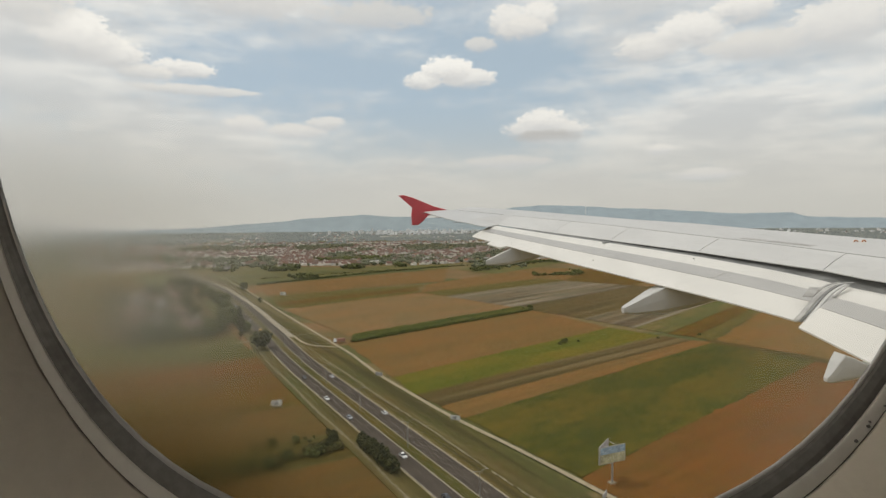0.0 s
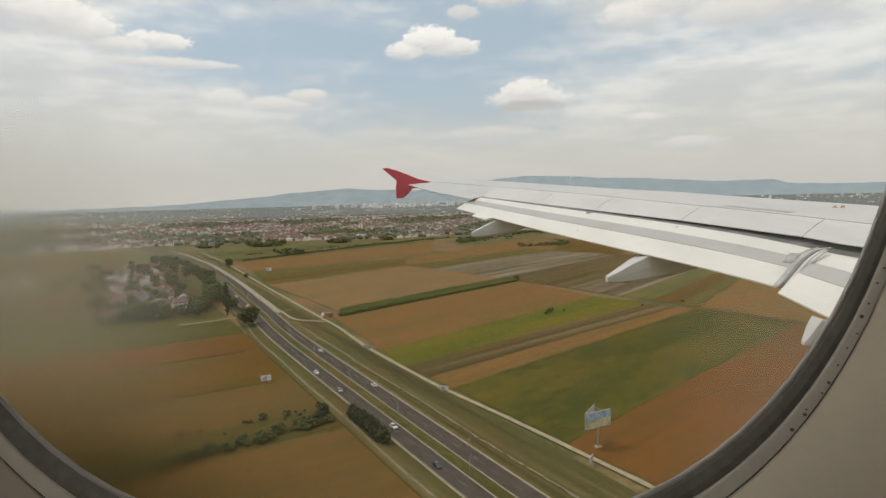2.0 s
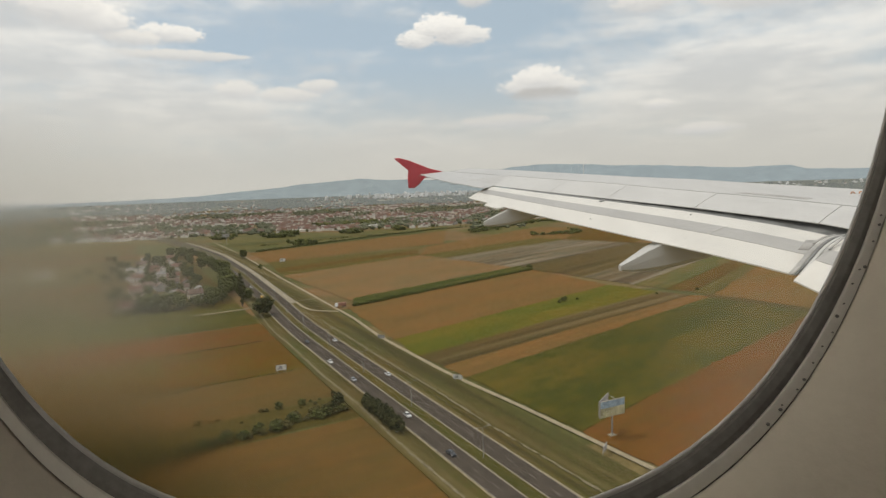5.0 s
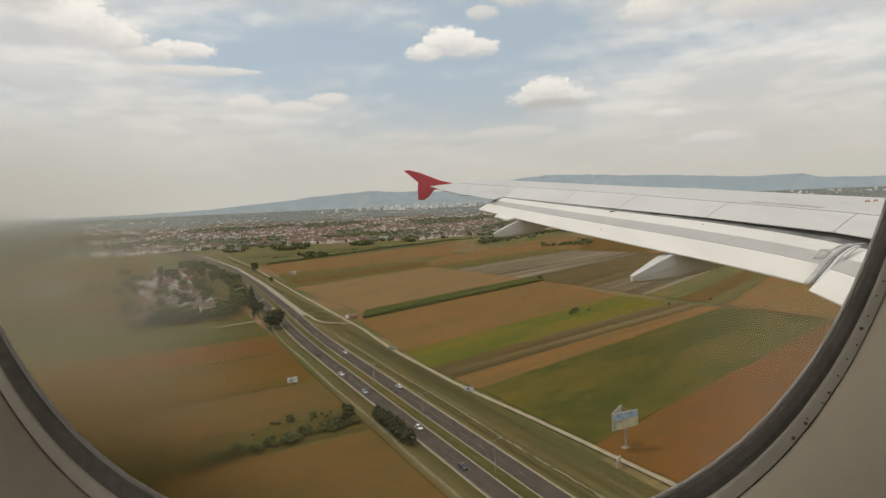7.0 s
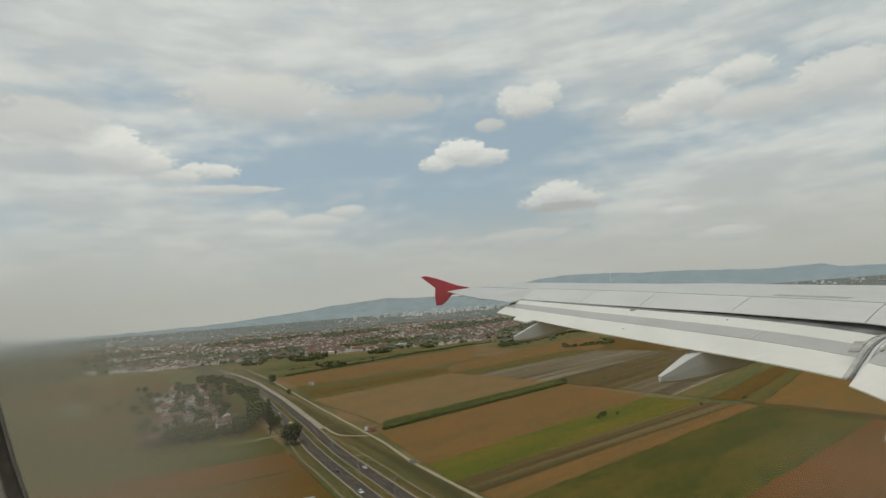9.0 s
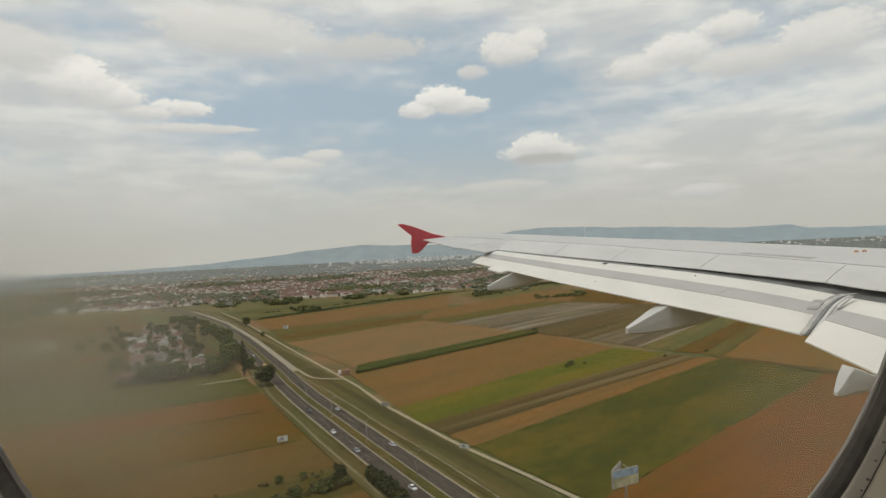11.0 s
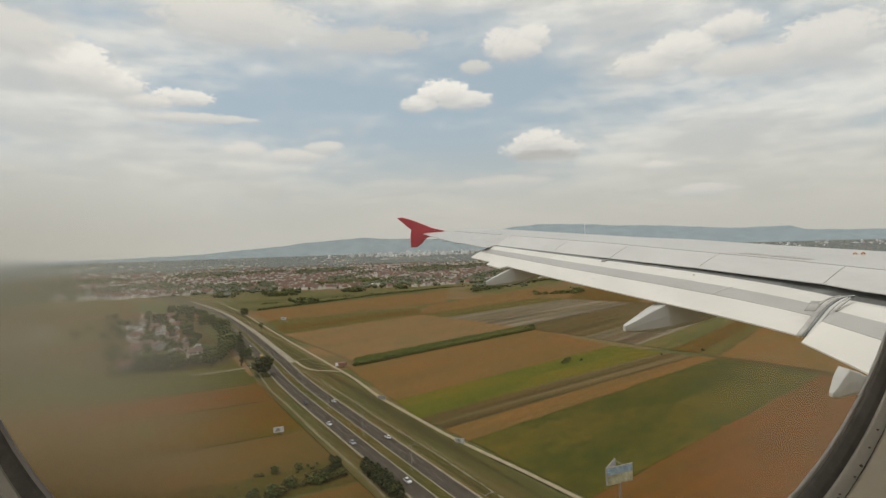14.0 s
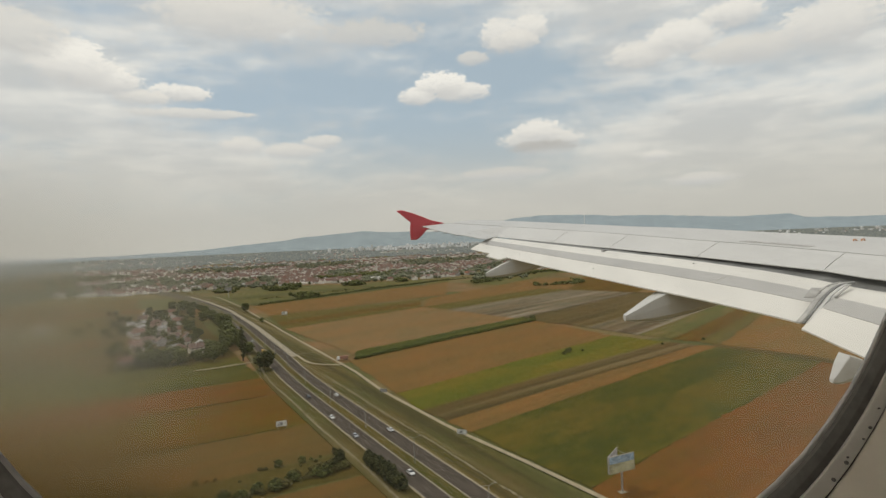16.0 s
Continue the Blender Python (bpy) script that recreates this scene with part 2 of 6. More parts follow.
SCRUB = field_mat("rank_olive_grass", (0.0822, 0.0592, 0.0108), (0.1349, 0.0879, 0.0176), (0.0645, 0.0516, 0.0089), 2.5, 0.1, 0.05)
VERGE = field_mat("verge_grass", (0.082, 0.065, 0.019), (0.136, 0.103, 0.035), (0.082, 0.077, 0.017), 4.0, 0.0, 0.05, bands=(0.155, 0.122, 0.052))


def ground_mat():
    m, nt = mat("plain_ground")
    c = coords(nt)
    v = nt.nodes.new("ShaderNodeTexVoronoi")
    v.feature = "F1"
    v.inputs["Scale"].default_value = 0.006
    rot = nt.nodes.new("ShaderNodeMapping")
    rot.inputs["Rotation"].default_value = (0, 0, radians(-38))
    rot.inputs["Scale"].default_value = (0.55, 1.9, 1.0)
    nt.links.new(c, rot.inputs["Vector"])
    v.distance = "CHEBYCHEV"
    nt.links.new(rot.outputs[0], v.inputs["Vector"])
    sep = nt.nodes.new("ShaderNodeSeparateColor")
    nt.links.new(v.outputs["Color"], sep.inputs[0])
    col = mix_rgb(nt, ramp(nt, sep.outputs[0], 0.35, 0.5), (0.115, 0.11, 0.034), (0.19, 0.142, 0.058))
    col = mix_rgb(nt, ramp(nt, sep.outputs[1], 0.62, 0.7), col, (0.235, 0.135, 0.058))
    n1 = noise_tex(nt, c, 0.012, 6.0, 0.6)
    n2 = noise_tex(nt, c, 0.25, 5.0, 0.65)
    col = mix_rgb(nt, math_node(nt, "MULTIPLY", ramp(nt, n1, 0.45, 0.62), 0.6), col, (0.10, 0.10, 0.033))
    dk = mix_rgb(nt, 1.0, col, (0.6, 0.62, 0.6), "MULTIPLY")
    col = mix_rgb(nt, ramp(nt, n2, 0.3, 0.65), dk, col)
    finish(nt, col, 0.95, 0.0, n2, 0.3, 0.5, 0.1)
    return m


def leaf_mat(name, dark, light, scale=0.5):
    m, nt = mat(name)
    g = nt.nodes.new("ShaderNodeNewGeometry").outputs["Random Per Island"]
    o = nt.nodes.new("ShaderNodeObjectInfo").outputs["Random"]
    c = coords(nt)
    n = noise_tex(nt, c, 2.2, 4.0, 0.7)
    f = math_node(nt, "ADD", math_node(nt, "MULTIPLY", g, 0.5), math_node(nt, "MULTIPLY", n, 0.5))
    col = mix_rgb(nt, ramp(nt, f, 0.2, 0.8), dark, light)
    col = mix_rgb(nt, math_node(nt, "MULTIPLY", o, 0.35), col, tuple(v * 0.7 for v in dark))
    finish(nt, col, 0.9, 0.0, n, 0.15, 0.7, 0.2)
    return m


LEAF = leaf_mat("leaves", (0.052, 0.062, 0.018), (0.150, 0.155, 0.044))
LEAF2 = leaf_mat("dry_leaves", (0.070, 0.064, 0.020), (0.145, 0.122, 0.040))
LEAF_DARK = leaf_mat("dark_leaves", (0.030, 0.034, 0.012), (0.082, 0.082, 0.026))
# Paled and greyed: distance haze is put into this leaf colour.
LEAF_FAR = leaf_mat("haze_paled_leaves", (0.088, 0.098, 0.060), (0.205, 0.208, 0.128))
BARK = plain("bark", (0.11, 0.08, 0.055), 0.9, 0, 0.3, 4)
ASPHALT = plain("asphalt", (0.074, 0.061, 0.048), 0.95, 0, 0.16, 0.12, 0.08)
CONCRETE = plain("pale_concrete", (0.27, 0.235, 0.165), 0.85, 0, 0.12, 0.3)
DRAIN = plain("weathered_drain", (0.20, 0.168, 0.098), 0.9, 0, 0.35, 0.5)
GRAVEL = plain("pale_gravel", (0.31, 0.26, 0.165), 0.95, 0, 0.16, 0.25)
PAINT_LINE = plain("road_paint", (0.34, 0.315, 0.25), 0.7, 0, 0.12, 0.5)
# Red and orange tiles are greyed a little to stand in for town haze.
ROOF_RED = plain("red_roof_tiles", (0.185, 0.094, 0.066), 0.85, 0, 0.32, 0.8)
ROOF_ORANGE = plain("orange_roof_tiles", (0.295, 0.128, 0.070), 0.85, 0, 0.30, 0.8)
ROOF_BROWN = plain("brown_roof_tiles", (0.165, 0.108, 0.082), 0.88, 0, 0.30, 0.8)
ROOF_GREY = plain("grey_roof", (0.30, 0.285, 0.27), 0.8, 0, 0.18, 0.6)
WALL_WHITE = plain("white_render", (0.72, 0.69, 0.62), 0.9, 0, 0.1, 0.6)
WALL_CREAM = plain("cream_render", (0.64, 0.58, 0.47), 0.9, 0, 0.12, 0.6)
WALL_GREY = plain("grey_render", (0.40, 0.38, 0.35), 0.9, 0, 0.12, 0.6)
GLASS_DARK = plain("window_glass", (0.045, 0.05, 0.055), 0.15, 0, 0.1, 1.0)
STEEL = plain("galvanised_steel", (0.42, 0.42, 0.41), 0.45, 0.6, 0.1, 2)
RUBBER = plain("black_rubber", (0.025, 0.025, 0.025), 0.7)


# ---------------------------------------------------------------- building helpers
def bm_object(name, bm, material, parent=None, smooth=False):
    me = bpy.data.meshes.new(name)
    if smooth:
        for f in bm.faces:
            f.smooth = True
    bm.normal_update()
    bm.to_mesh(me)
    bm.free()
    for k in (material if isinstance(material, (list, tuple)) else [material]):
        me.materials.append(k)
    ob = new(name, me)
    if parent is not None:
        ob.parent = parent
    return ob


def part(name, bm, material, parent, label="", smooth=False):
    ob = bm_object(name, bm, material, parent, smooth)
    return tagged(ob, label) if label else ob


def thing(name, label, category, m=None, group="", kind=""):
    ob = new(name)
    ob.empty_display_size = 0.2
    ob.matrix_basis = m or Matrix()
    return tagged(ob, label, category, group, kind)


def add_box(bm, c, s, rz=0.0, taper=1.0):
    """A box with centre c and size s; the top is tapered."""
    co, si = math.cos(rz), math.sin(rz)
    vs = []
    for k in (-1, 1):
        f = taper if k > 0 else 1.0
        for i, j in ((-1, -1), (1, -1), (1, 1), (-1, 1)):
            x, y = i * s[0] / 2 * f, j * s[1] / 2 * f
            vs.append(bm.verts.new((c[0] + x * co - y * si, c[1] + x * si + y * co, c[2] + k * s[2] / 2)))
    for q in ((3, 2, 1, 0), (4, 5, 6, 7), (0, 1, 5, 4), (1, 2, 6, 5), (2, 3, 7, 6), (3, 0, 4, 7)):
        bm.faces.new([vs[i] for i in q])
    return vs


def loft(bm, rings, closed=True, caps=True):
    """Skin over rings of equally many points."""
    vr = [[bm.verts.new(p) for p in r] for r in rings]
    n = len(vr[0])
    for a, b in zip(vr, vr[1:]):
        for i in range(n if closed else n - 1):
            j = (i + 1) % n
            bm.faces.new((a[i], a[j], b[j], b[i]))
    if caps and closed:
        bm.faces.new(list(reversed(vr[0])))
        bm.faces.new(vr[-1])
    return vr


def tube(bm, pts, r, sides=6):
    rings = []
    for i, p in enumerate(pts):
        a, b = Vector(pts[max(0, i - 1)]), Vector(pts[min(len(pts) - 1, i + 1)])
        d = (b - a).normalized()
        s = d.orthogonal().normalized()
        q = d.cross(s)
        rr = r[i] if isinstance(r, (list, tuple)) else r
        rings.append([Vector(p) + (s * math.cos(k * math.tau / sides) + q * math.sin(k * math.tau / sides)) * rr for k in range(sides)])
    loft(bm, rings)


def lerp(tab, x):
    """Piecewise linear table, drawn on past its ends."""
    if x <= tab[0][0]:
        (a, u), (b, v) = tab[0], tab[1]
    elif x >= tab[-1][0]:
        (a, u), (b, v) = tab[-2], tab[-1]
    else:
        for (a, u), (b, v) in zip(tab, tab[1:]):
            if a <= x <= b:
                break
    return u + (v - u) * (x - a) / (b - a)


# ---------------------------------------------------------------- the lie of the land
U = Vector((-0.505, 0.863))     # along the highway, away from the eye
V = Vector((0.863, 0.505))      # across it, to the far side
O = Vector((-67.0, 312.0))


def land(x, y):
    """Height of the plain, which rises gently towards the far hills."""
    k = max(0.0, min(1.0, (math.hypot(x, y) - 2150.0) / 2750.0))
    return 60.0 * k ** 1.25


def at(u, v):
    p = O + U * u + V * v
    return p.x, p.y


ROAD_C = [(-400, -2.7), (60, -2.7), (110, -1.0), (165, 3.0), (237, 6.0), (370, 12.0), (582, 14.5), (750, 5.0), (923, -14.0), (1400, -92.0), (2000, -252.0)]


def road_c(u):
    return (lerp(ROAD_C, u - 30) + 2 * lerp(ROAD_C, u) + lerp(ROAD_C, u + 30)) / 4


def ground_sheet():
    bm = bmesh.new()
    radii = [0, 60, 120, 200, 300, 450, 650, 900, 1200, 1500, 1700, 1900, 2150, 2400, 2700, 3000, 3400, 3800, 4200, 4600, 4900]
    n = 96
    rings = []
    for r in radii[1:]:
        rings.append([bm.verts.new((r * math.sin(k * math.tau / n), r * math.cos(k * math.tau / n),
                                    land(r, 0))) for k in range(n)])
    c = bm.verts.new((0, 0, 0))
    for k in range(n):
        bm.faces.new((c, rings[0][(k + 1) % n], rings[0][k]))
        for a, b in zip(rings, rings[1:]):
            bm.faces.new((a[k], a[(k + 1) % n], b[(k + 1) % n], b[k]))
    for f in bm.faces:
        if f.normal.z < 0:
            f.normal_flip()
    ob = bm_object("ground", bm, ground_mat(), smooth=True)
    tagged(ob, "flat farmland of dry grass, soil and small green plots", "ground", kind="structure")


ground_sheet()


def strip(name, pts_a, pts_b, z, material, label, category, kind="structure", thick=0.0, turn=0.0):
    """A long sheet between two lines; turn: degrees of its grain from +x."""
    bm = bmesh.new()
    a = [bm.verts.new((p[0], p[1], z + land(*p))) for p in pts_a]
    b = [bm.verts.new((p[0], p[1], z + land(*p))) for p in pts_b]
    for i in range(len(a) - 1):
        bm.faces.new((a[i], a[i + 1], b[i + 1], b[i]))
    bmesh.ops.recalc_face_normals(bm, faces=bm.faces)
    for f in bm.faces:
        if f.normal.z < 0:
            f.normal_flip()
    if thick:
        ext = bmesh.ops.extrude_face_region(bm, geom=list(bm.faces))
        for v in ext["geom"]:
            if isinstance(v, bmesh.types.BMVert):
                v.co.z -= thick
        bmesh.ops.recalc_face_normals(bm, faces=bm.faces)
    bmesh.ops.rotate(bm, verts=bm.verts, cent=(0, 0, 0), matrix=Matrix.Rotation(radians(-turn), 3, "Z"))
    ob = bm_object(name, bm, material)
    ob.matrix_basis = pose(0, 0, 0, 0, 0, turn)
    return tagged(ob, label, category, kind=kind)


# ---------------------------------------------------------------- fields
def field(u0, u1, v0, v1, turn, origin, material, label, z=0.06, height=0.0, name="field"):
    """A plot: local x runs along its rows. origin: where local (0, 0) lies; turn: degrees of the rows from +x."""
    bm = bmesh.new()
    nx, ny = max(2, int(abs(v1 - v0) / 22)), max(2, int(abs(u1 - u0) / 9))
    rnd = random.Random(int(u0 * 7 + v0 * 13 + turn))
    m = pose(origin[0], origin[1], 0, 0, 0, turn)
    grid = []
    for i in range(nx + 1):
        col = []
        for j in range(ny + 1):
            x, y = v0 + (v1 - v0) * i / nx, u0 + (u1 - u0) * j / ny
            if i in (0, nx):
                x += rnd.uniform(-1.0, 1.0)
            if j in (0, ny):
                y += rnd.uniform(-0.5, 0.5)
            w = m @ Vector((x, y, 0))
            h = height * rnd.uniform(0.85, 1.1) if height else 0.0
            col.append(bm.verts.new((x, y, z + land(w.x, w.y) + h)))
        grid.append(col)
    for i in range(nx):
        for j in range(ny):
            bm.faces.new((grid[i][j], grid[i + 1][j], grid[i + 1][j + 1], grid[i][j + 1]))
    if height:
        edge = [grid[i][0] for i in range(nx + 1)] + [grid[nx][j] for j in range(1, ny + 1)] + \
               [grid[i][ny] for i in range(nx - 1, -1, -1)] + [grid[0][j] for j in range(ny - 1, 0, -1)]
        foot = [bm.verts.new((v.co.x, v.co.y, v.co.z - height * 1.2)) for v in edge]
        for i in range(len(edge)):
            k = (i + 1) % len(edge)
            bm.faces.new((edge[i], foot[i], foot[k], edge[k]))
    bmesh.ops.recalc_face_normals(bm, faces=bm.faces)
    ob = bm_object(name, bm, material)
    ob.matrix_basis = m
    return tagged(ob, label, "field", kind="structure")


NEAR_TURN = 30.3
_layer = 0.05
NEAR_O = at(0, 0)
# near side of the highway: rows run away from it
for u0, u1, v0, v1, k, lab in [
        (103, 196, -420, -23, GREEN, "green pasture plot beside the highway"),
        (52, 102, -420, -23, ORANGE, "rust-orange ripening crop plot in long rows"),
        (-16, 51, -420, -23, OCHRE, "ochre crop plot with olive patches"),
        (-65, -17, -420, -23, SOIL, "bare tan soil plot beside a hedge"),
        (-92, -66, -420, -23, SCRUB, "overgrown dry grass strip along a hedge"),
        (-172, -93, -420, -23, SOIL, "bare tan soil plot near the highway"),
        (-240, -173, -420, -23, OCHRE, "ochre crop plot with olive patches"),
        (197, 660, -132, -23, SCRUB, "rank grass and gardens of the village"),
        (103, 196, -760, -421, ORANGE, "rust-orange crop plot in long rows"),
        (-16, 102, -760, -421, OCHRE, "ochre crop plot with olive patches")]:
    _layer += 0.004
    field(u0, u1, v0, v1, NEAR_TURN, NEAR_O, k, lab, _layer)
# narrow strips behind the village
BACK_TURN, BACK_O = 38.8, at(0, -112)
for u0, u1, v1, k, lab in [
        (178, 243, -560, GREEN, "green mown meadow behind the village"), (243.5, 250, -470, SCRUB, "rank grass baulk between the strips"), (250.5, 268, -430, GREEN, "green meadow strip"),
        (268.5, 282, -430, OCHRE, "narrow ochre crop strip"), (282.5, 292, -470, SCRUB, "rank grass baulk between the strips"), (292.5, 318, -430, GREEN, "green meadow strip"),
        (318.5, 330, -430, DULL, "dry grass strip"), (330.5, 352, -430, OCHRE, "narrow ochre crop strip"), (352.5, 360, -430, SCRUB, "rank grass baulk between the strips"),
        (360.5, 396, -460, ORANGE, "rust-orange crop strip behind the village"), (396.5, 436, -460, GREEN, "green meadow strip"), (436.5, 448, -460, SCRUB, "rank grass baulk between the strips"),
        (448.5, 500, -460, DULL, "dry grass strip"), (500.5, 522, -480, GREEN, "green meadow strip beside the sheds"), (522.5, 548, -500, OCHRE, "narrow ochre crop strip"),
        (548.5, 590, -500, DULL, "dry grass strip"), (590.5, 604, -500, SCRUB, "rank grass baulk between the strips"), (604.5, 650, -500, GREEN, "green meadow strip"),
        (650.5, 720, -560, ORANGE, "faded orange crop strip"), (720.5, 736, -560, SCRUB, "rank grass baulk between the strips"), (736.5, 770, -560, DULL, "dry grass strip"),
        (770.5, 788, -560, GREEN, "green meadow strip"), (788.5, 830, -600, OCHRE, "narrow ochre crop strip"), (830.5, 846, -600, GREEN, "green meadow strip"),
        (846.5, 880, -600, DULL, "dry grass strip"), (880.5, 920, -600, RUST, "faded orange crop strip"), (920.5, 990, -640, GREEN, "green pasture near the town")]:
    _layer += 0.006
    field(u0, u1, 0.15 * u0 + (-14 if u0 < 640 else 30), v1, BACK_TURN, BACK_O, k, lab, _layer)


def plot(label, material, a, b, c, d, height=0.0):
    """A plot between four corners of the highway's plan; its rows run from a to b, d lies beside a."""
    global _layer
    _layer += 0.004
    pa, pb, pc, pd = (Vector(at(*q)) for q in (a, b, c, d))
    mid = (pa + pb + pc + pd) / 4
    m = pose(mid.x, mid.y, 0, 0, 0, math.degrees(math.atan2(pb.y - pa.y, pb.x - pa.x)))
    inv = m.inverted()
    rnd = random.Random(label + str(a))
    nx, ny = max(4, int((pb - pa).length / 5)), max(4, int((pd - pa).length / 5))
    x0 = rnd.uniform(0, 90)
    bm = bmesh.new()
    grid = []
    for i in range(nx + 1):
        col = []
        for j in range(ny + 1):
            p = pa.lerp(pb, i / nx).lerp(pd.lerp(pc, i / nx), j / ny)
            if i in (0, nx) or j in (0, ny):
                out = (p - mid).normalized()
                p = p + out * (0.9 + 1.5 * noise.noise(Vector((p.x * 0.05, p.y * 0.05, x0))) + rnd.uniform(-0.7, 0.7)) + Vector((rnd.uniform(-0.4, 0.4), rnd.uniform(-0.4, 0.4)))
            h = height * rnd.uniform(0.85, 1.1) if height else 0.0
            col.append(bm.verts.new(inv @ Vector((p.x, p.y, _layer + land(p.x, p.y) + h))))
        grid.append(col)
    for i in range(nx):
        for j in range(ny):
            bm.faces.new((grid[i][j], grid[i + 1][j], grid[i + 1][j + 1], grid[i][j + 1]))
    if height:
        edge = [grid[i][0] for i in range(nx + 1)] + [grid[nx][j] for j in range(1, ny + 1)] + \
               [grid[i][ny] for i in range(nx - 1, -1, -1)] + [grid[0][j] for j in range(ny - 1, 0, -1)]
        foot = [bm.verts.new((v.co.x, v.co.y, v.co.z - height * 1.2)) for v in edge]
        for i in range(len(edge)):
            k = (i + 1) % len(edge)
            bm.faces.new((edge[i], foot[i], foot[k], edge[k]))
    bmesh.ops.recalc_face_normals(bm, faces=bm.faces)
    ob = bm_object("field", bm, material)
    ob.matrix_basis = m
    return tagged(ob, label, "field", kind="structure")


# far side: plots start at the service lane and run away from it
plot("dark green strip of standing maize", MAIZE, (117, 52), (177, 271), (193, 268), (137, 60), 2.2)
plot("tan-orange stubble plot beside the service lane", RUST, (7, 36), (60, 263), (175, 270), (114, 46))
plot("bright green crop strip", LIME, (-32, 34), (12, 271), (60, 264), (6, 36))
plot("brown harrowed strip", BROWN, (-56, 36), (-13, 277), (12, 271), (-32, 34))
plot("rust-orange crop strip", RUST, (-77, 36), (-25, 288), (-13, 277), (-56, 36))
plot("green pasture plot beside the service lane", GREEN, (-151, 40), (-98, 284), (-25, 289), (-77, 36))
plot("rust-orange crop plot of fine rows near a large billboard", ORANGE2, (-247, 44), (-204, 298), (-99, 286), (-152, 40))
plot("green pasture strip with rough patches", GREEN, (-330, 48), (-285, 316), (-206, 302), (-248, 45))
plot("wide ochre crop plot", OCHRE, (-470, 60), (-420, 330), (-288, 318), (-332, 50))
plot("pale tan soil plot beyond the maize strip", PALE, (140, 58), (196, 268), (378, 242), (322, 48))
plot("narrow olive strip beyond the tan plot", DULL, (324, 48), (380, 242), (402, 250), (352, 50))
plot("ochre crop strip", OCHRE, (353, 50), (404, 251), (436, 268), (388, 54))
plot("dry grass strip round a white billboard", DULL, (389, 54), (438, 268), (470, 300), (456, 60))
plot("long faded orange crop plot", RUST, (458, 60), (502, 345), (730, 480), (600, 64))
plot("tan-orange stubble plot", RUST, (382, 244), (455, 505), (560, 480), (470, 298))
plot("narrow olive strip", DULL, (330, 252), (400, 510), (454, 506), (381, 244))
plot("pale harrowed plot with light bands", GREY, (200, 268), (286, 540), (398, 511), (328, 252))
plot("brown harrowed plot with light bands", BROWN, (106, 278), (220, 600), (284, 541), (198, 270))
plot("grey-brown harrowed plot", GREY, (48, 282), (172, 640), (219, 601), (105, 278))
plot("olive pasture strip with rough patches", PASTURE, (17, 286), (138, 620), (171, 640), (47, 282))
plot("narrow ochre baulk strip", OCHRE, (-4, 290), (112, 600), (137, 619), (16, 286))
plot("grass farm path between the plots", DULL, (-22, 291), (88, 560), (111, 598), (-5, 290))
plot("wide rust-orange crop plot", RUST2, (-226, 318), (-150, 640), (84, 556), (-22, 294))
plot("grass path with a worn track along the plots", SCRUB, (-290, 304), (-20, 282), (-20, 293), (-290, 317))
plot("wide ochre crop plot", OCHRE, (-370, 334), (-300, 660), (-152, 640), (-228, 318))
plot("dark green meadow beyond the wide plot", GREEN, (-60, 610), (20, 790), (104, 724), (72, 562))
plot("tan stubble plot", RUST, (-150, 642), (-80, 880), (18, 790), (-62, 612))
plot("tan stubble plot", PALE, (174, 642), (290, 900), (420, 800), (287, 542))
plot("faded orange crop plot", RUST, (113, 602), (190, 820), (288, 898), (173, 642))
plot("ochre crop plot", OCHRE, (288, 542), (420, 800), (560, 700), (400, 512))
plot("tan-orange stubble plot", RUST, (402, 512), (560, 700), (650, 640), (560, 482))
plot("green pasture before the town", PASTURE, (602, 66), (732, 482), (860, 560), (900, 60))
plot("dark green meadow strip before the town", MEADOW, (604, 66), (720, 430), (752, 430), (650, 66))
plot("dry straw-coloured grass strip before the town", DULL, (716, 62), (752, 330), (770, 330), (738, 62))
plot("dark green meadow strip before the town", MEADOW, (740, 62), (772, 330), (800, 330), (790, 62))
plot("green pasture before the woods", PASTURE, (562, 484), (720, 780), (860, 700), (692, 482))


# ---------------------------------------------------------------- highway
def along(v, u0=-320, u1=1750, step=18):
    n = int((u1 - u0) / step)
    return [at(u0 + (u1 - u0) * i / n, road_c(u0 + (u1 - u0) * i / n) + v) for i in range(n + 1)]


strip("verge", along(-21.0), along(34.5), 0.42, VERGE, "dry brown grass verge on both sides of the highway", "verge", thick=0.45, turn=120.3)
strip("road", along(-10.3), along(-2.5), 0.52, ASPHALT, "dark asphalt carriageway with pale edge lines", "road", thick=0.1)
strip("road", along(2.5), along(10.4), 0.52, ASPHALT, "dark asphalt carriageway with pale edge lines", "road", thick=0.1)
strip("median", along(-2.3), along(2.3), 0.56, MEDIAN, "strip of olive grass between the carriageways", "verge", thick=0.2, turn=120.3)
for v in (-10.1, -2.75, 2.75, 10.2):
    strip("edge_line", along(v - 0.09), along(v + 0.09), 0.532, PAINT_LINE, "pale painted edge line on the asphalt", "road marking")
for v in (-2.62, 2.3):
    strip("kerb", along(v), along(v + 0.32), 0.62, CONCRETE, "pale concrete kerb of the median", "kerb", thick=0.25)
for v in (-10.95, 10.4):
    strip("shoulder", along(v), along(v + 0.55), 0.50, GRAVEL, "narrow pale gravel shoulder of the highway", "road edge", thick=0.1)
strip("pavement", along(11.0, 160, 900), along(15.6, 160, 900), 0.58, CONCRETE, "pale concrete footway beside the highway", "pavement", thick=0.2)


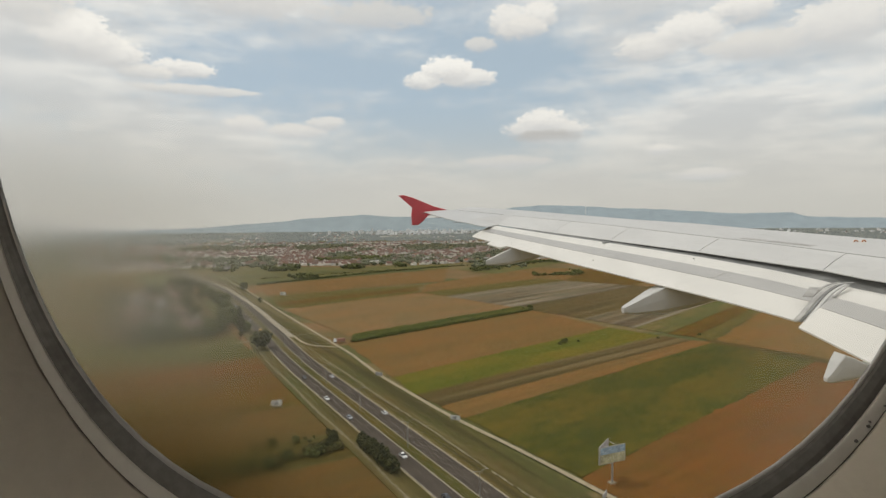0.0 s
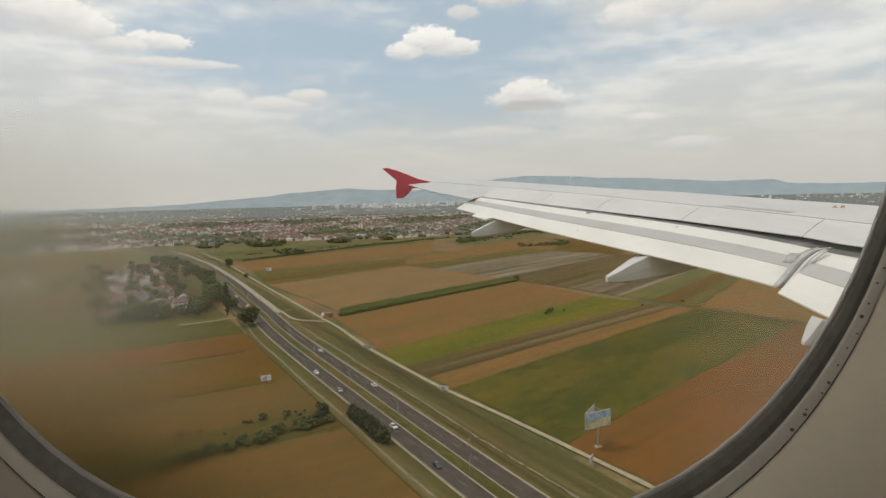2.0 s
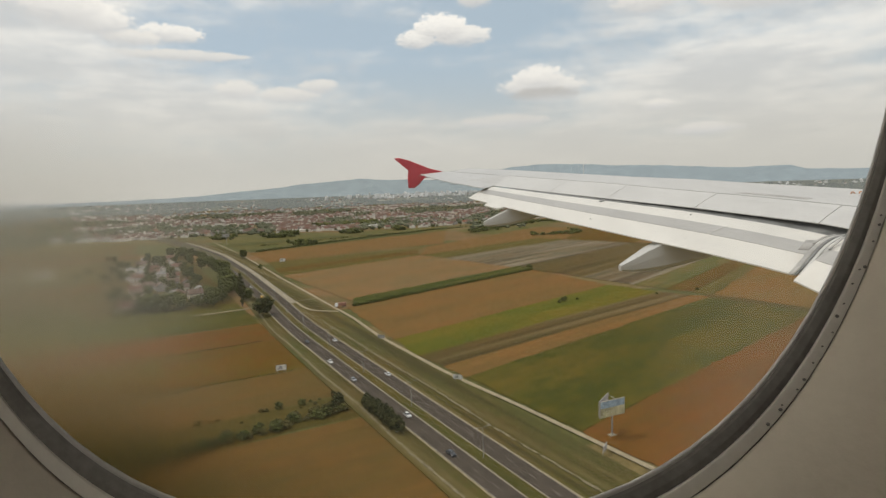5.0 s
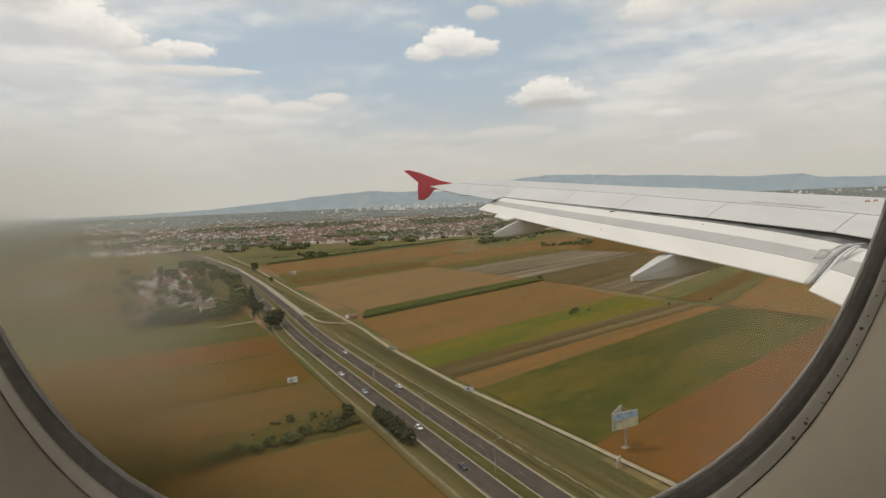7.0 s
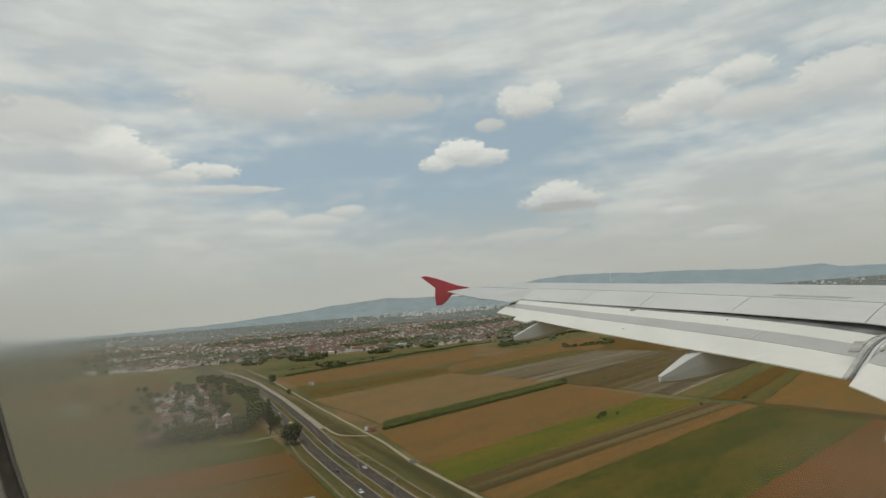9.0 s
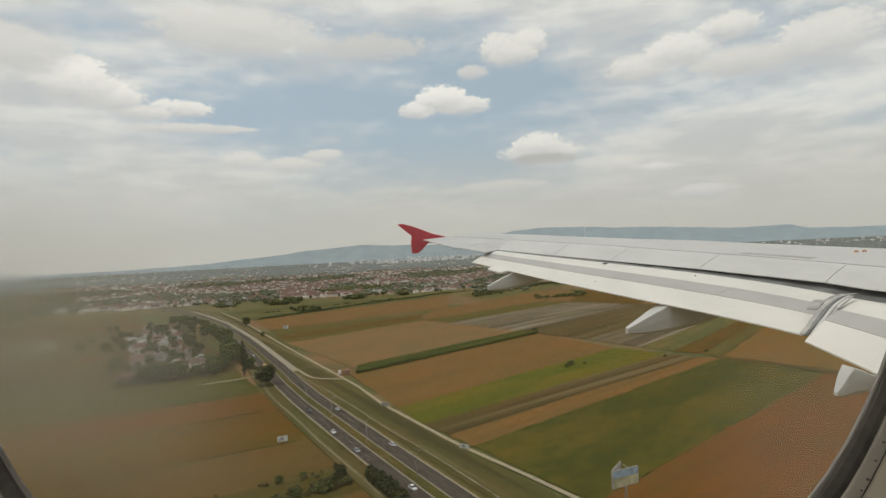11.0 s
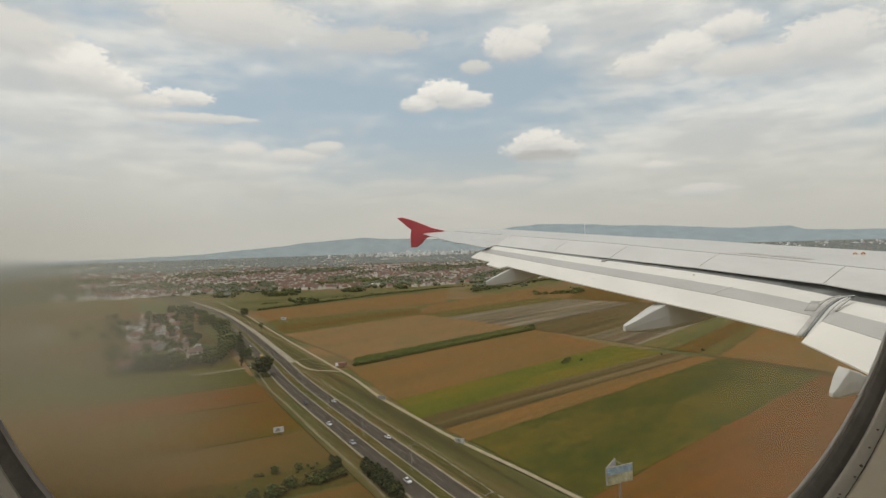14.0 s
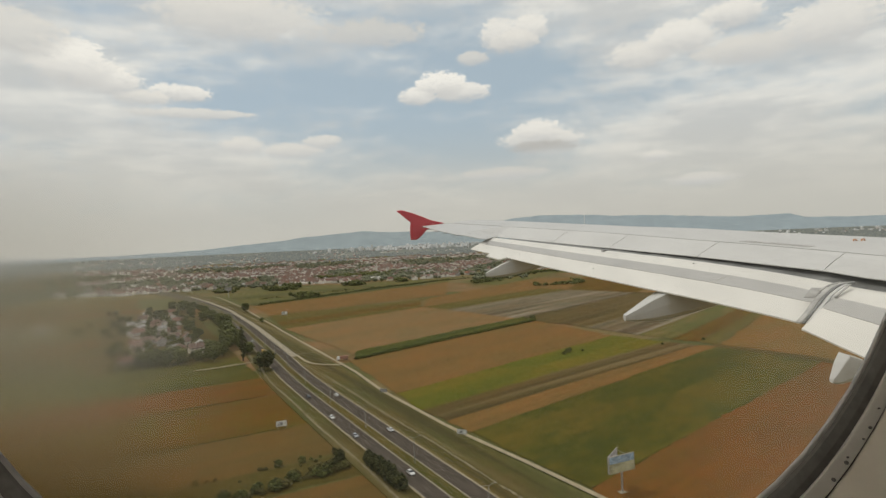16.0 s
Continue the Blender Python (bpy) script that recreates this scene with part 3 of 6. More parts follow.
def ditch(v, seed, label, u0=-320, u1=760):
    """A drain of short worn concrete channel pieces, half sunk in the verge."""
    rn = random.Random(seed)
    bm = bmesh.new()
    u = u0
    while u < u1:
        n = rn.uniform(1.6, 3.4)
        if rn.random() < 0.95:
            c = at(u, road_c(u) + v + rn.gauss(0, 0.10) + 0.4 * math.sin(u * 0.06))
            add_box(bm, (c[0], c[1], 0.42 + land(*c)), (rn.uniform(0.55, 1.25), n * 0.99, rn.uniform(0.08, 0.2)), math.atan2(U.y, U.x) - math.pi / 2 + rn.gauss(0, 0.05), 0.9)
        u += n
    tagged(bm_object("ditch", bm, DRAIN), label, "ditch", kind="stuff")


ditch(-17.8, 5, "broken pale concrete drain along the verge")
ditch(17.4, 6, "weathered concrete drain between highway and lane", -320, 80)


def lane_v(u):
    return lerp([(-400, 44), (-185, 38), (-122, 35), (-69, 31), (16, 31), (77, 36), (181, 38), (286, 40), (595, 49), (900, 45)], u)


_lane = [u for u in range(-330, 840, 15)]
strip("service_lane", [at(u, lane_v(u) - 1.15) for u in _lane], [at(u, lane_v(u) + 1.15) for u in _lane], 0.50, GRAVEL,
      "pale gravel service lane beside the fields", "lane", thick=0.05)


def link(pts, w, label):
    strip("service_lane", [at(u, v - w) for u, v in pts], [at(u + w, v + w) for u, v in pts], 0.60, GRAVEL, label, "lane", thick=0.2)


link([(163, 18.6), (150, 17.6), (136, 17.4), (124, 18.8), (116, 23.0), (109, 29.5), (103, 35.0)], 1.0, "pale gravel link that curves from the footway to the lane")
link([(166, 18.0), (166.5, 26.0), (167, 36.0)], 0.7, "short pale gravel link between footway and lane")
strip("village_lane", [at(157, -60), at(157.5, -34), at(160, -13)], [at(160, -60), at(160.5, -34), at(163, -13)], 0.5, GRAVEL, "narrow pale lane from the highway into the village", "lane", thick=0.05)


def dashes():
    bm = bmesh.new()
    for v in (-6.4, 6.4):
        for u in range(-300, 900, 12):
            c = at(u, road_c(u) + v)
            add_box(bm, (c[0], c[1], 0.532 + land(*c)), (0.14, 3.4, 0.01), math.atan2(U.y, U.x) - math.pi / 2)
    tagged(bm_object("lane_dashes", bm, PAINT_LINE), "pale dashed lane lines on the asphalt", "road marking", kind="stuff")


dashes()

# ---------------------------------------------------------------- far hills
RIDGE_L = [(-75, 0.30), (-45, -0.30), (-30, -0.25), (-25, -0.10), (-20, 0.25), (-15.5, 0.66), (-12.3, 0.93), (-9, 1.10), (-6.5, 0.86), (-4.5, 0.90), (-2, 0.73), (3, 0.48), (9, 0.28), (14, -0.02)]
RIDGE_R = [(-9, 0.00), (-2, 0.20), (1.5, 0.72), (3.4, 1.37), (5.5, 1.67), (8.2, 1.87), (12, 1.77), (15, 1.52), (20, 1.27), (23, 1.02), (26, 0.84), (28.2, 0.84), (29.8, 0.92), (30.8, 0.52), (33, 0.40), (36, 0.30), (45, 0.25), (75, 0.20)]


# Air haze is put into the colour: a glowing haze tone over the base.
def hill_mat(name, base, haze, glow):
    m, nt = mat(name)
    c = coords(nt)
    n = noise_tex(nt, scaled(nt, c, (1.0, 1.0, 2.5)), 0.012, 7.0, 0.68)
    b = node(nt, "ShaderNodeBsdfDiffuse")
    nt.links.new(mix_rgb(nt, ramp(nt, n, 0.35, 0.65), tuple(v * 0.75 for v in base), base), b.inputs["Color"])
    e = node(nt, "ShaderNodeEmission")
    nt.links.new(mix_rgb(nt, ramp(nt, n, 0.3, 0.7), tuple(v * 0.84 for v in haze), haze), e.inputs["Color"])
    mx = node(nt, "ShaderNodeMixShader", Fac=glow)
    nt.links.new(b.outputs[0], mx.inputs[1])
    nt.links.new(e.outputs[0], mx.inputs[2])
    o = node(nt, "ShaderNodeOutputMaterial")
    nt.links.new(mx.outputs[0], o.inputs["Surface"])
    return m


def hills(tab, r0, r1, material, seed, label):
    bm = bmesh.new()
    a0, a1 = tab[0][0], tab[-1][0]
    n = int((a1 - a0) / 0.35)
    rows_ = []
    for i in range(n + 1):
        a = a0 + (a1 - a0) * i / n
        el = max(-0.3, lerp(tab, a) + 0.07 * noise.noise(Vector((a * 0.45, seed, 0))) + 0.05 * noise.noise(Vector((a * 1.7, seed, 3))))
        top = FLY + math.tan(radians(el)) * r1
        col = []
        for k, (f, h) in enumerate(((0.0, 0.0), (0.35, 0.42), (0.7, 0.8), (1.0, 1.0), (1.04, 0.75))):
            r = r0 + (r1 - r0) * f
            z0 = 48.0
            w = 1.0 + (0.10 * noise.noise(Vector((a * 1.3, k * 2.1, seed))) if 0 < k < 3 else 0.0)
            col.append(bm.verts.new((r * math.sin(radians(a)), r * math.cos(radians(a)), z0 + (top - z0) * h * w)))
        rows_.append(col)
    for c0, c1 in zip(rows_, rows_[1:]):
        for k in range(4):
            bm.faces.new((c0[k], c1[k], c1[k + 1], c0[k + 1]))
    bmesh.ops.recalc_face_normals(bm, faces=bm.faces)
    tagged(bm_object("backdrop", bm, material, smooth=True), label, "hills", kind="structure")


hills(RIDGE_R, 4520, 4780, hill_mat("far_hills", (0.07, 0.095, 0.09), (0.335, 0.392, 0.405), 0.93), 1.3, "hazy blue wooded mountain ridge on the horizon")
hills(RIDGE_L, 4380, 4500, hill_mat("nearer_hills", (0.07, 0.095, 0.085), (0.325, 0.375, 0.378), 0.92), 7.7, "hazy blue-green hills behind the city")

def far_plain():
    """A ring added over the plain before the hills; its glow stands in for haze."""
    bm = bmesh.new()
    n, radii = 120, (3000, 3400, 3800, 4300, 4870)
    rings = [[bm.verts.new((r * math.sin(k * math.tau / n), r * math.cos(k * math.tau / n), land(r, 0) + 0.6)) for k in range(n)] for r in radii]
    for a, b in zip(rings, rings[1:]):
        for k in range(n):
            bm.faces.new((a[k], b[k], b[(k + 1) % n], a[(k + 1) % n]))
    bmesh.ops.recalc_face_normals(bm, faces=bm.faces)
    tagged(bm_object("backdrop", bm, hill_mat("plain_haze_glow", (0.10, 0.10, 0.06), (0.285, 0.300, 0.270), 0.62)), "ring over the far plain, with grey-green haze put into its glowing colour", "plain", kind="structure")


far_plain()

# ---------------------------------------------------------------- the wing
def wing_paint(name, color, rough=0.38, dirt=0.1):
    m, nt = mat(name)
    c = coords(nt)
    n1 = noise_tex(nt, scaled(nt, c, (1.2, 0.35, 1.0)), 1.6, 6.0, 0.6)
    n2 = noise_tex(nt, scaled(nt, c, (0.5, 6.0, 1.0)), 3.0, 5.0, 0.65)
    f = math_node(nt, "ADD", math_node(nt, "MULTIPLY", n1, 0.55), math_node(nt, "MULTIPLY", n2, 0.45))
    col = mix_rgb(nt, ramp(nt, f, 0.3, 0.68), tuple(v * (1 - dirt * 1.7) for v in color), color)
    finish(nt, col, math_node(nt, "ADD", rough - 0.1, math_node(nt, "MULTIPLY", n2, 0.2)), 0.0, n2, 0.001, 0.15)
    return m


SKIN = wing_paint("wing_skin_paint", (0.55, 0.545, 0.53))
PANEL = wing_paint("spoiler_paint", (0.60, 0.595, 0.575))
FLAPW = wing_paint("flap_white_paint", (0.76, 0.74, 0.685))
BAND = wing_paint("flap_grey_band", (0.455, 0.445, 0.425), 0.4, 0.14)
# Dark grey puts the cove's shade into its colour; the wicks share it.
COVE = plain("cove_shade_grey", (0.20, 0.205, 0.20), 0.6, 0, 0.3, 4)
SEAL = plain("grey_rubber_seal", (0.25, 0.245, 0.235), 0.6, 0, 0.3, 9)
FAIR = wing_paint("fairing_paint", (0.60, 0.60, 0.58), 0.42, 0.1)
RED = wing_paint("red_fence_paint", (0.60, 0.062, 0.085), 0.35, 0.1)
FAINT = wing_paint("faint_stencil_paint", (0.49, 0.47, 0.455))
MARK = plain("orange_marking", (0.55, 0.22, 0.06), 0.5)

Z_S = [(4.4, -0.60), (5.4, -0.509), (5.71, -0.463), (6.43, -0.403), (7.14, -0.343), (8.67, -0.236), (10.08, -0.135), (12.32, 0.032), (15.2, 0.30)]
Z_H = [(5.88, -0.346), (6.8, -0.256), (7.53, -0.191), (8.43, -0.114), (9.58, -0.012), (12.24, 0.190), (15.2, 0.41)]
Z_C = [(6.8, -0.187), (7.39, -0.138), (8.1, -0.079), (8.96, 0.0), (10.02, 0.072), (11.36, 0.18), (13.1, 0.323), (14.2, 0.406), (15.5, 0.489)]
Z_A = [(11.14, -0.06), (12.32, 0.068), (13.97, 0.24), (15.0, 0.367)]
Z_F = [(4.9, -0.655), (5.49, -0.585), (5.7, -0.54), (6.3, -0.468), (7.0, -0.397), (8.52, -0.276), (9.92, -0.168), (11.9, -0.010)]
Z_T = [(4.7, -0.794), (5.09, -0.752), (5.75, -0.695), (6.6, -0.635), (8.46, -0.492), (11.5, -0.221)]


def x_s(y): return 6.071 - 0.4377 * y
def x_h(y): return 6.901 - 0.46 * y
def x_c(y): return 8.306 - 0.52 * y
def x_a(y): return 4.54 - 0.3626 * y
def x_f(y): return 5.951 - 0.4377 * y
def x_t(y): return 4.44 - 0.3626 * y


def steps(a, b, n): return [a + (b - a) * i / n for i in range(n + 1)]


wing = thing("airliner_wing", "white and grey airliner wing with lowered flaps and red tip fence", "aircraft wing", pose(0, 0, FLY))


def wing_box():
    bm = bmesh.new()
    rings = []
    for y in steps(0.15, 15.25, 50):
        th = min(0.62, 0.10 + 0.05 * (15.4 - y))
        xl = x_c(y) + 0.28 + 0.09 * (15.3 - y)
        zc, zh = lerp(Z_C, y), lerp(Z_H, y)
        back = x_h(y) + 0.004
        rings.append([(back, y, zh), (0.5 * (back + x_c(y)), y, 0.5 * (zh + zc) + 0.012), (x_c(y), y, zc),
                      (0.45 * x_c(y) + 0.55 * xl, y, zc - 0.02 - 0.1 * th), (xl - 0.02, y, zc - 0.06 - 0.32 * th), (xl, y, zc - 0.08 - 0.5 * th),
                      (xl - 0.06, y, zc - 0.08 - 0.75 * th), (x_c(y), y, zc - 0.08 - th), (back, y, zh - 0.10 - 0.55 * th)])
    loft(bm, rings)
    bmesh.ops.recalc_face_normals(bm, faces=bm.faces)
    part("wing_box", bm, SKIN, wing, "pale grey painted upper skin", smooth=False)


wing_box()


def sheet(name, y0, y1, xa, za, xb, zb, th, material, n=6, label="", bow=0.0, parent=None, rows_=4, skew=0.0):
    """A thin panel along the span between two chordwise lines, with its edges rounded off."""
    bm = bmesh.new()
    rings = []
    for y in steps(y0, y1, n):
        top, bot = [], []
        for k in range(rows_ + 1):
            s = k / rows_
            w = y + skew * (1 - s)
            x, z = xa(w) + (xb(w) - xa(w)) * s, za(w) + (zb(w) - za(w)) * s + bow * 4 * s * (1 - s)
            top.append((x, w, z - (0.15 * th if k in (0, rows_) else 0)))
            bot.append((x, w, z - th * (1.0 - 0.6 * s)))
        rings.append(top + bot[::-1])
    loft(bm, rings)
    bmesh.ops.recalc_face_normals(bm, faces=bm.faces)
    return part(name, bm, material, parent or wing, label, smooth=False)


zs, zh_, zf, zt = (lambda y: lerp(Z_S, y)), (lambda y: lerp(Z_H, y)), (lambda y: lerp(Z_F, y)), (lambda y: lerp(Z_T, y))
# dark bay under the spoilers and above the flap; its colour paints in the shade
sheet("flap_cove", 0.15, 11.35, lambda y: x_h(y) - 0.0, lambda y: zh_(y) - 0.05, lambda y: x_f(y) + 0.015, lambda y: zf(y) - 0.012, 0.05, COVE, 24, "flap cove with its shade painted in")
for y0, y1 in ((0.15, 2.986), (2.994, 5.706), (5.714, 7.136), (7.144, 8.666), (8.674, 10.076), (10.084, 12.0)):
    sheet("spoiler", y0, y1, lambda y: x_h(y) - 0.012, zh_, x_s, zs, 0.035, PANEL, 8, bow=0.006, skew=0.42)
sheet("aileron", 12.45, 14.95, lambda y: x_h(y) - 0.012, zh_, x_a, lambda y: lerp(Z_A, y), 0.05, SKIN, 8, skew=0.30)


def aileron_root():
    """The skin that runs from the last spoiler's end out to the aileron, with a notch over the flap's corner."""
    a, e, d = Vector((x_h(12.40) - 0.010, 12.40, zh_(12.40) + 0.001)), Vector((x_s(11.98), 11.98, zs(11.98) + 0.001)), Vector((0.58, 11.50, -0.036))
    b, c = Vector((x_h(12.76) - 0.010, 12.76, zh_(12.76))), Vector((x_a(12.46), 12.46, lerp(Z_A, 12.46)))
    inner = [a.lerp(e, k / 5) for k in range(6)] + [e.lerp(d, k / 4) for k in range(1, 5)]
    outer = [b.lerp(c, k / 9) for k in range(10)]
    bm = bmesh.new()
    rings = []
    for q in steps(0.0, 1.0, 6):
        w = q * q * (3 - 2 * q)
        top = []
        for p, r in zip(inner, outer):
            m = p.lerp(r, q)
            m.z = p.z + (r.z - p.z) * (0.5 * q + 0.5 * w)
            top.append(m)
        rings.append(top + [top[k] - Vector((0, 0, 0.045 - 0.0035 * k)) for k in range(9, -1, -1)])
    loft(bm, rings)
    bmesh.ops.recalc_face_normals(bm, faces=bm.faces)
    part("aileron_root", bm, SKIN, wing)


aileron_root()


def flap(name, y0f, y1f, y0t, y1t, xf_, zf_, xt_, zt_, bow):
    """A flap with its nose, its grey band and its pale rear half; ends may be skewed."""
    parts_ = []
    for nm, s0, s1, lift, k in (("flap_skin", 0.0, 1.0, 0.0, FLAPW), ("grey_band", 0.33, 0.60, 0.004, BAND)):
        bm = bmesh.new()
        rings = []
        n = 22
        for i in range(n + 1):
            top, bot = [], []
            q = i / n
            yf, yt = y0f + (y1f - y0f) * q, y0t + (y1t - y0t) * q
            a, b = Vector((xf_(yf), yf, zf_(yf))), Vector((xt_(yt), yt, zt_(yt)))
            for j in range(9):
                s = s0 + (s1 - s0) * j / 8
                p = a.lerp(b, s)
                p.z += bow * 4 * s * (1 - s) + lift
                top.append(p)
                bot.append(p - Vector((0, 0, (0.11 * (1 - s) + 0.012) if lift == 0 else 0.006)))
            rings.append(top + bot[::-1])
        loft(bm, rings)
        bmesh.ops.recalc_face_normals(bm, faces=bm.faces)
        ob = part(nm if parts_ else name, bm, k, parts_[0] if parts_ else wing, "" if parts_ else "lowered white flap")
        parts_.append(ob)
    return parts_[0]


flap("flap", 5.02, 11.9, 4.70, 11.5, x_f, zf, x_t, zt, 0.02)
flap("flap", 0.25, 4.92, 0.25, 4.56, lambda y: 3.30 + 0.12 * (4.92 - y) + 0.36 * max(0.0, 4.0 - y), lambda y: -0.56 - 0.065 * (4.92 - y), lambda y: 2.67 - 0.08 * (4.56 - y),
     lambda y: -0.82 - 0.075 * (4.56 - y), 0.03)


SEAL_PALE = plain("pale_worn_seal", (0.47, 0.46, 0.44), 0.6, 0, 0.25, 9)


def ribbon(name, pts, w, th, k):
    """A flat rubber strip along a line on the flap, rounded over its back."""
    bm = bmesh.new()
    rings = []
    for i, p in enumerate(pts):
        p = Vector(p)
        d = (Vector(pts[min(i + 1, len(pts) - 1)]) - Vector(pts[max(i - 1, 0)])).normalized()
        n = d.cross(Vector((0, 0, 1))).normalized()
        up = n.cross(d)
        rings.append([p + n * (w * 0.5 * a) + up * (th * h) for a, h in ((-1, -1.2), (-1, 0.4), (-0.55, 0.95), (0.0, 1.1), (0.55, 0.95), (1, 0.4), (1, -1.2))])
    loft(bm, rings)
    bmesh.ops.recalc_face_normals(bm, faces=bm.faces)
    part(name, bm, k, wing, "", True)


_edge = [(2.70, 4.63, -0.785), (2.79, 4.69, -0.735), (2.87, 4.755, -0.693), (2.95, 4.815, -0.650), (3.02, 4.865, -0.612), (3.09, 4.91, -0.580), (3.16, 4.95, -0.554), (3.22, 4.98, -0.536), (3.29, 4.99, -0.522), (3.36, 4.96, -0.512), (3.44, 4.90, -0.515)]


def beside(off, lift=0.0):
    """The flap's end line, moved sideways by off."""
    out = []
    for i, p in enumerate(_edge):
        d = Vector(_edge[min(i + 1, len(_edge) - 1)]) - Vector(_edge[max(i - 1, 0)])
        n = Vector((d.y, -d.x, 0)).normalized()
        out.append(Vector(p) + n * off + Vector((0, 0, lift)))
    return out


ribbon("flap_end_seal", beside(-0.012)[:-1], 0.044, 0.003, SEAL_PALE)
ribbon("flap_end_gap", beside(0.022, -0.004)[:-1], 0.020, 0.004, COVE)
ribbon("flap_end_seal", beside(0.056, -0.004)[:-2], 0.028, 0.004, FAIR)
ribbon("flap_end_strip", beside(0.105, 0.0)[4:9], 0.022, 0.003, BAND)
ribbon("flap_end_strip", beside(-0.056, 0.003)[5:9], 0.024, 0.003, SEAL_PALE)
ribbon("band_end", [(2.96, 4.92, -0.625), (3.04, 5.00, -0.60), (3.13, 5.10, -0.568)], 0.09, 0.003, plain("worn_band_paint", (0.385, 0.375, 0.355), 0.6, 0, 0.15, 9))


def flap_marks():
    """Seams, a drain slot and small worn spots on the flap's upper skin."""
    def on_flap(y, k):
        a, b = Vector((x_f(y), y, zf(y))), Vector((x_t(y - 0.35), y - 0.35, zt(y - 0.35)))
        p = a.lerp(b, k)
        return p + Vector((0, 0, 0.08 * k * (1 - k) + 0.006))

    ribbon("flap_seam", [on_flap(6.30, 0.30 + 0.32 * q / 6) for q in range(7)], 0.010, 0.001, FLAPW)
    for y, k in ((6.95, 0.12), (8.05, 0.78)):
        bm = bmesh.new()
        p = on_flap(y, k)
        tube(bm, [p - Vector((0, 0, 0.01)), p + Vector((0, 0, 0.002))], [0.013, 0.011], 10)
        part("flap_spot", bm, SEAL_PALE, wing)
    bm = bmesh.new()
    add_box(bm, on_flap(8.55, 0.05), (0.12, 0.020, 0.014), 0.5)
    part("drain_slot", bm, SEAL, wing)


flap_marks()


def canoe(y, secs):
    """A flap track fairing: sections of (x, z top, z bottom, half width)."""
    bm = bmesh.new()
    rings = []
    for x, zt_, zb, w in secs:
        ring = []
        for cy, cz in ((-0.88, 1.0), (0.88, 1.0), (0.98, 0.95), (1.0, 0.55), (0.92, 0.16), (0.6, 0.0), (-0.6, 0.0), (-0.92, 0.16), (-1.0, 0.55), (-0.98, 0.95)):
            ring.append((x, y + cy * w, zb + (zt_ - zb) * cz))
        rings.append(ring)
    loft(bm, rings)
    bmesh.ops.recalc_face_normals(bm, faces=bm.faces)
    part("flap_track_fairing", bm, FAIR, wing, "grey canoe-shaped flap track fairing")


canoe(9.95, [(0.48, -0.615, -0.685, 0.045), (0.60, -0.555, -0.695, 0.075), (0.78, -0.465, -0.69, 0.105), (0.96, -0.385, -0.67, 0.125), (1.2, -0.32, -0.62, 0.13), (1.5, -0.27, -0.53, 0.12), (1.9, -0.22, -0.4, 0.1)])
canoe(6.33, [(1.80, -0.915, -0.975, 0.05), (1.92, -0.845, -0.985, 0.085), (2.08, -0.745, -0.98, 0.12), (2.24, -0.665, -0.965, 0.14), (2.5, -0.61, -0.91, 0.145), (2.8, -0.57, -0.83, 0.14), (3.2, -0.53, -0.7, 0.12)])
canoe(3.75, [(2.372, -1.005, -1.03, 0.02), (2.395, -0.965, -1.035, 0.036), (2.425, -0.90, -1.03, 0.052), (2.46, -0.845, -1.02, 0.062), (2.51, -0.862, -1.01, 0.068), (2.57, -0.895, -0.995, 0.07), (2.64, -0.915, -0.98, 0.07), (2.9, -0.87, -0.94, 0.07), (3.2, -0.78, -0.88, 0.06)])


def flap_tab(y, w, reach):
    """The short lip that a flap's rear edge has over a fairing."""
    bm = bmesh.new()
    rings = []
    for s_, dy in ((0.12, w * 0.62), (-0.02, w * 0.6), (-reach, w * 0.5)):
        c = [(x_t(y + e * dy) + s_, y + e * dy, lerp(Z_T, y + e * dy) + 0.003 - (0.35 * -s_ if s_ < 0 else -0.30 * s_)) for e in (-1, 1)]
        rings.append([c[0], c[1], (c[1][0], c[1][1], c[1][2] - 0.022), (c[0][0], c[0][1], c[0][2] - 0.022)])
    loft(bm, rings)
    bmesh.ops.recalc_face_normals(bm, faces=bm.faces)
    part("flap_tab", bm, FLAPW, wing)


flap_tab(10.25, 0.55, 0.10)


def fence():
    bm = bmesh.new()
    out = [(-1.58, 0.80), (-1.44, 0.815), (-1.15, 0.725), (-0.62, 0.50), (-0.30, 0.42), (-0.62, 0.33), (-0.80, 0.25), (-0.94, 0.10), (-1.06, 0.012), (-1.225, 0.01), (-1.235, 0.30), (-1.21, 0.475)]
    rings = []
    for y, s in ((15.24, 0.97), (15.255, 1.0), (15.295, 1.0), (15.31, 0.97)):
        cx_, cz_ = -1.0, 0.42
        rings.append([(cx_ + (x - cx_) * s, y, cz_ + (z - cz_) * s) for x, z in out])
    loft(bm, rings)
    bmesh.ops.recalc_face_normals(bm, faces=bm.faces)
    part("wingtip_fence", bm, RED, wing, "red painted wingtip fence")


fence()
for y, l in ((12.4, 0.16), (13.0, 0.16), (13.6, 0.16), (14.2, 0.14), (14.7, 0.14)):
    bm = bmesh.new()
    tube(bm, [(x_a(y) + 0.03, y, lerp(Z_A, y) - 0.012), (x_a(y) - l, y, lerp(Z_A, y) - 0.02)], [0.008, 0.004], 5)
    part("static_wick", bm, COVE, wing)


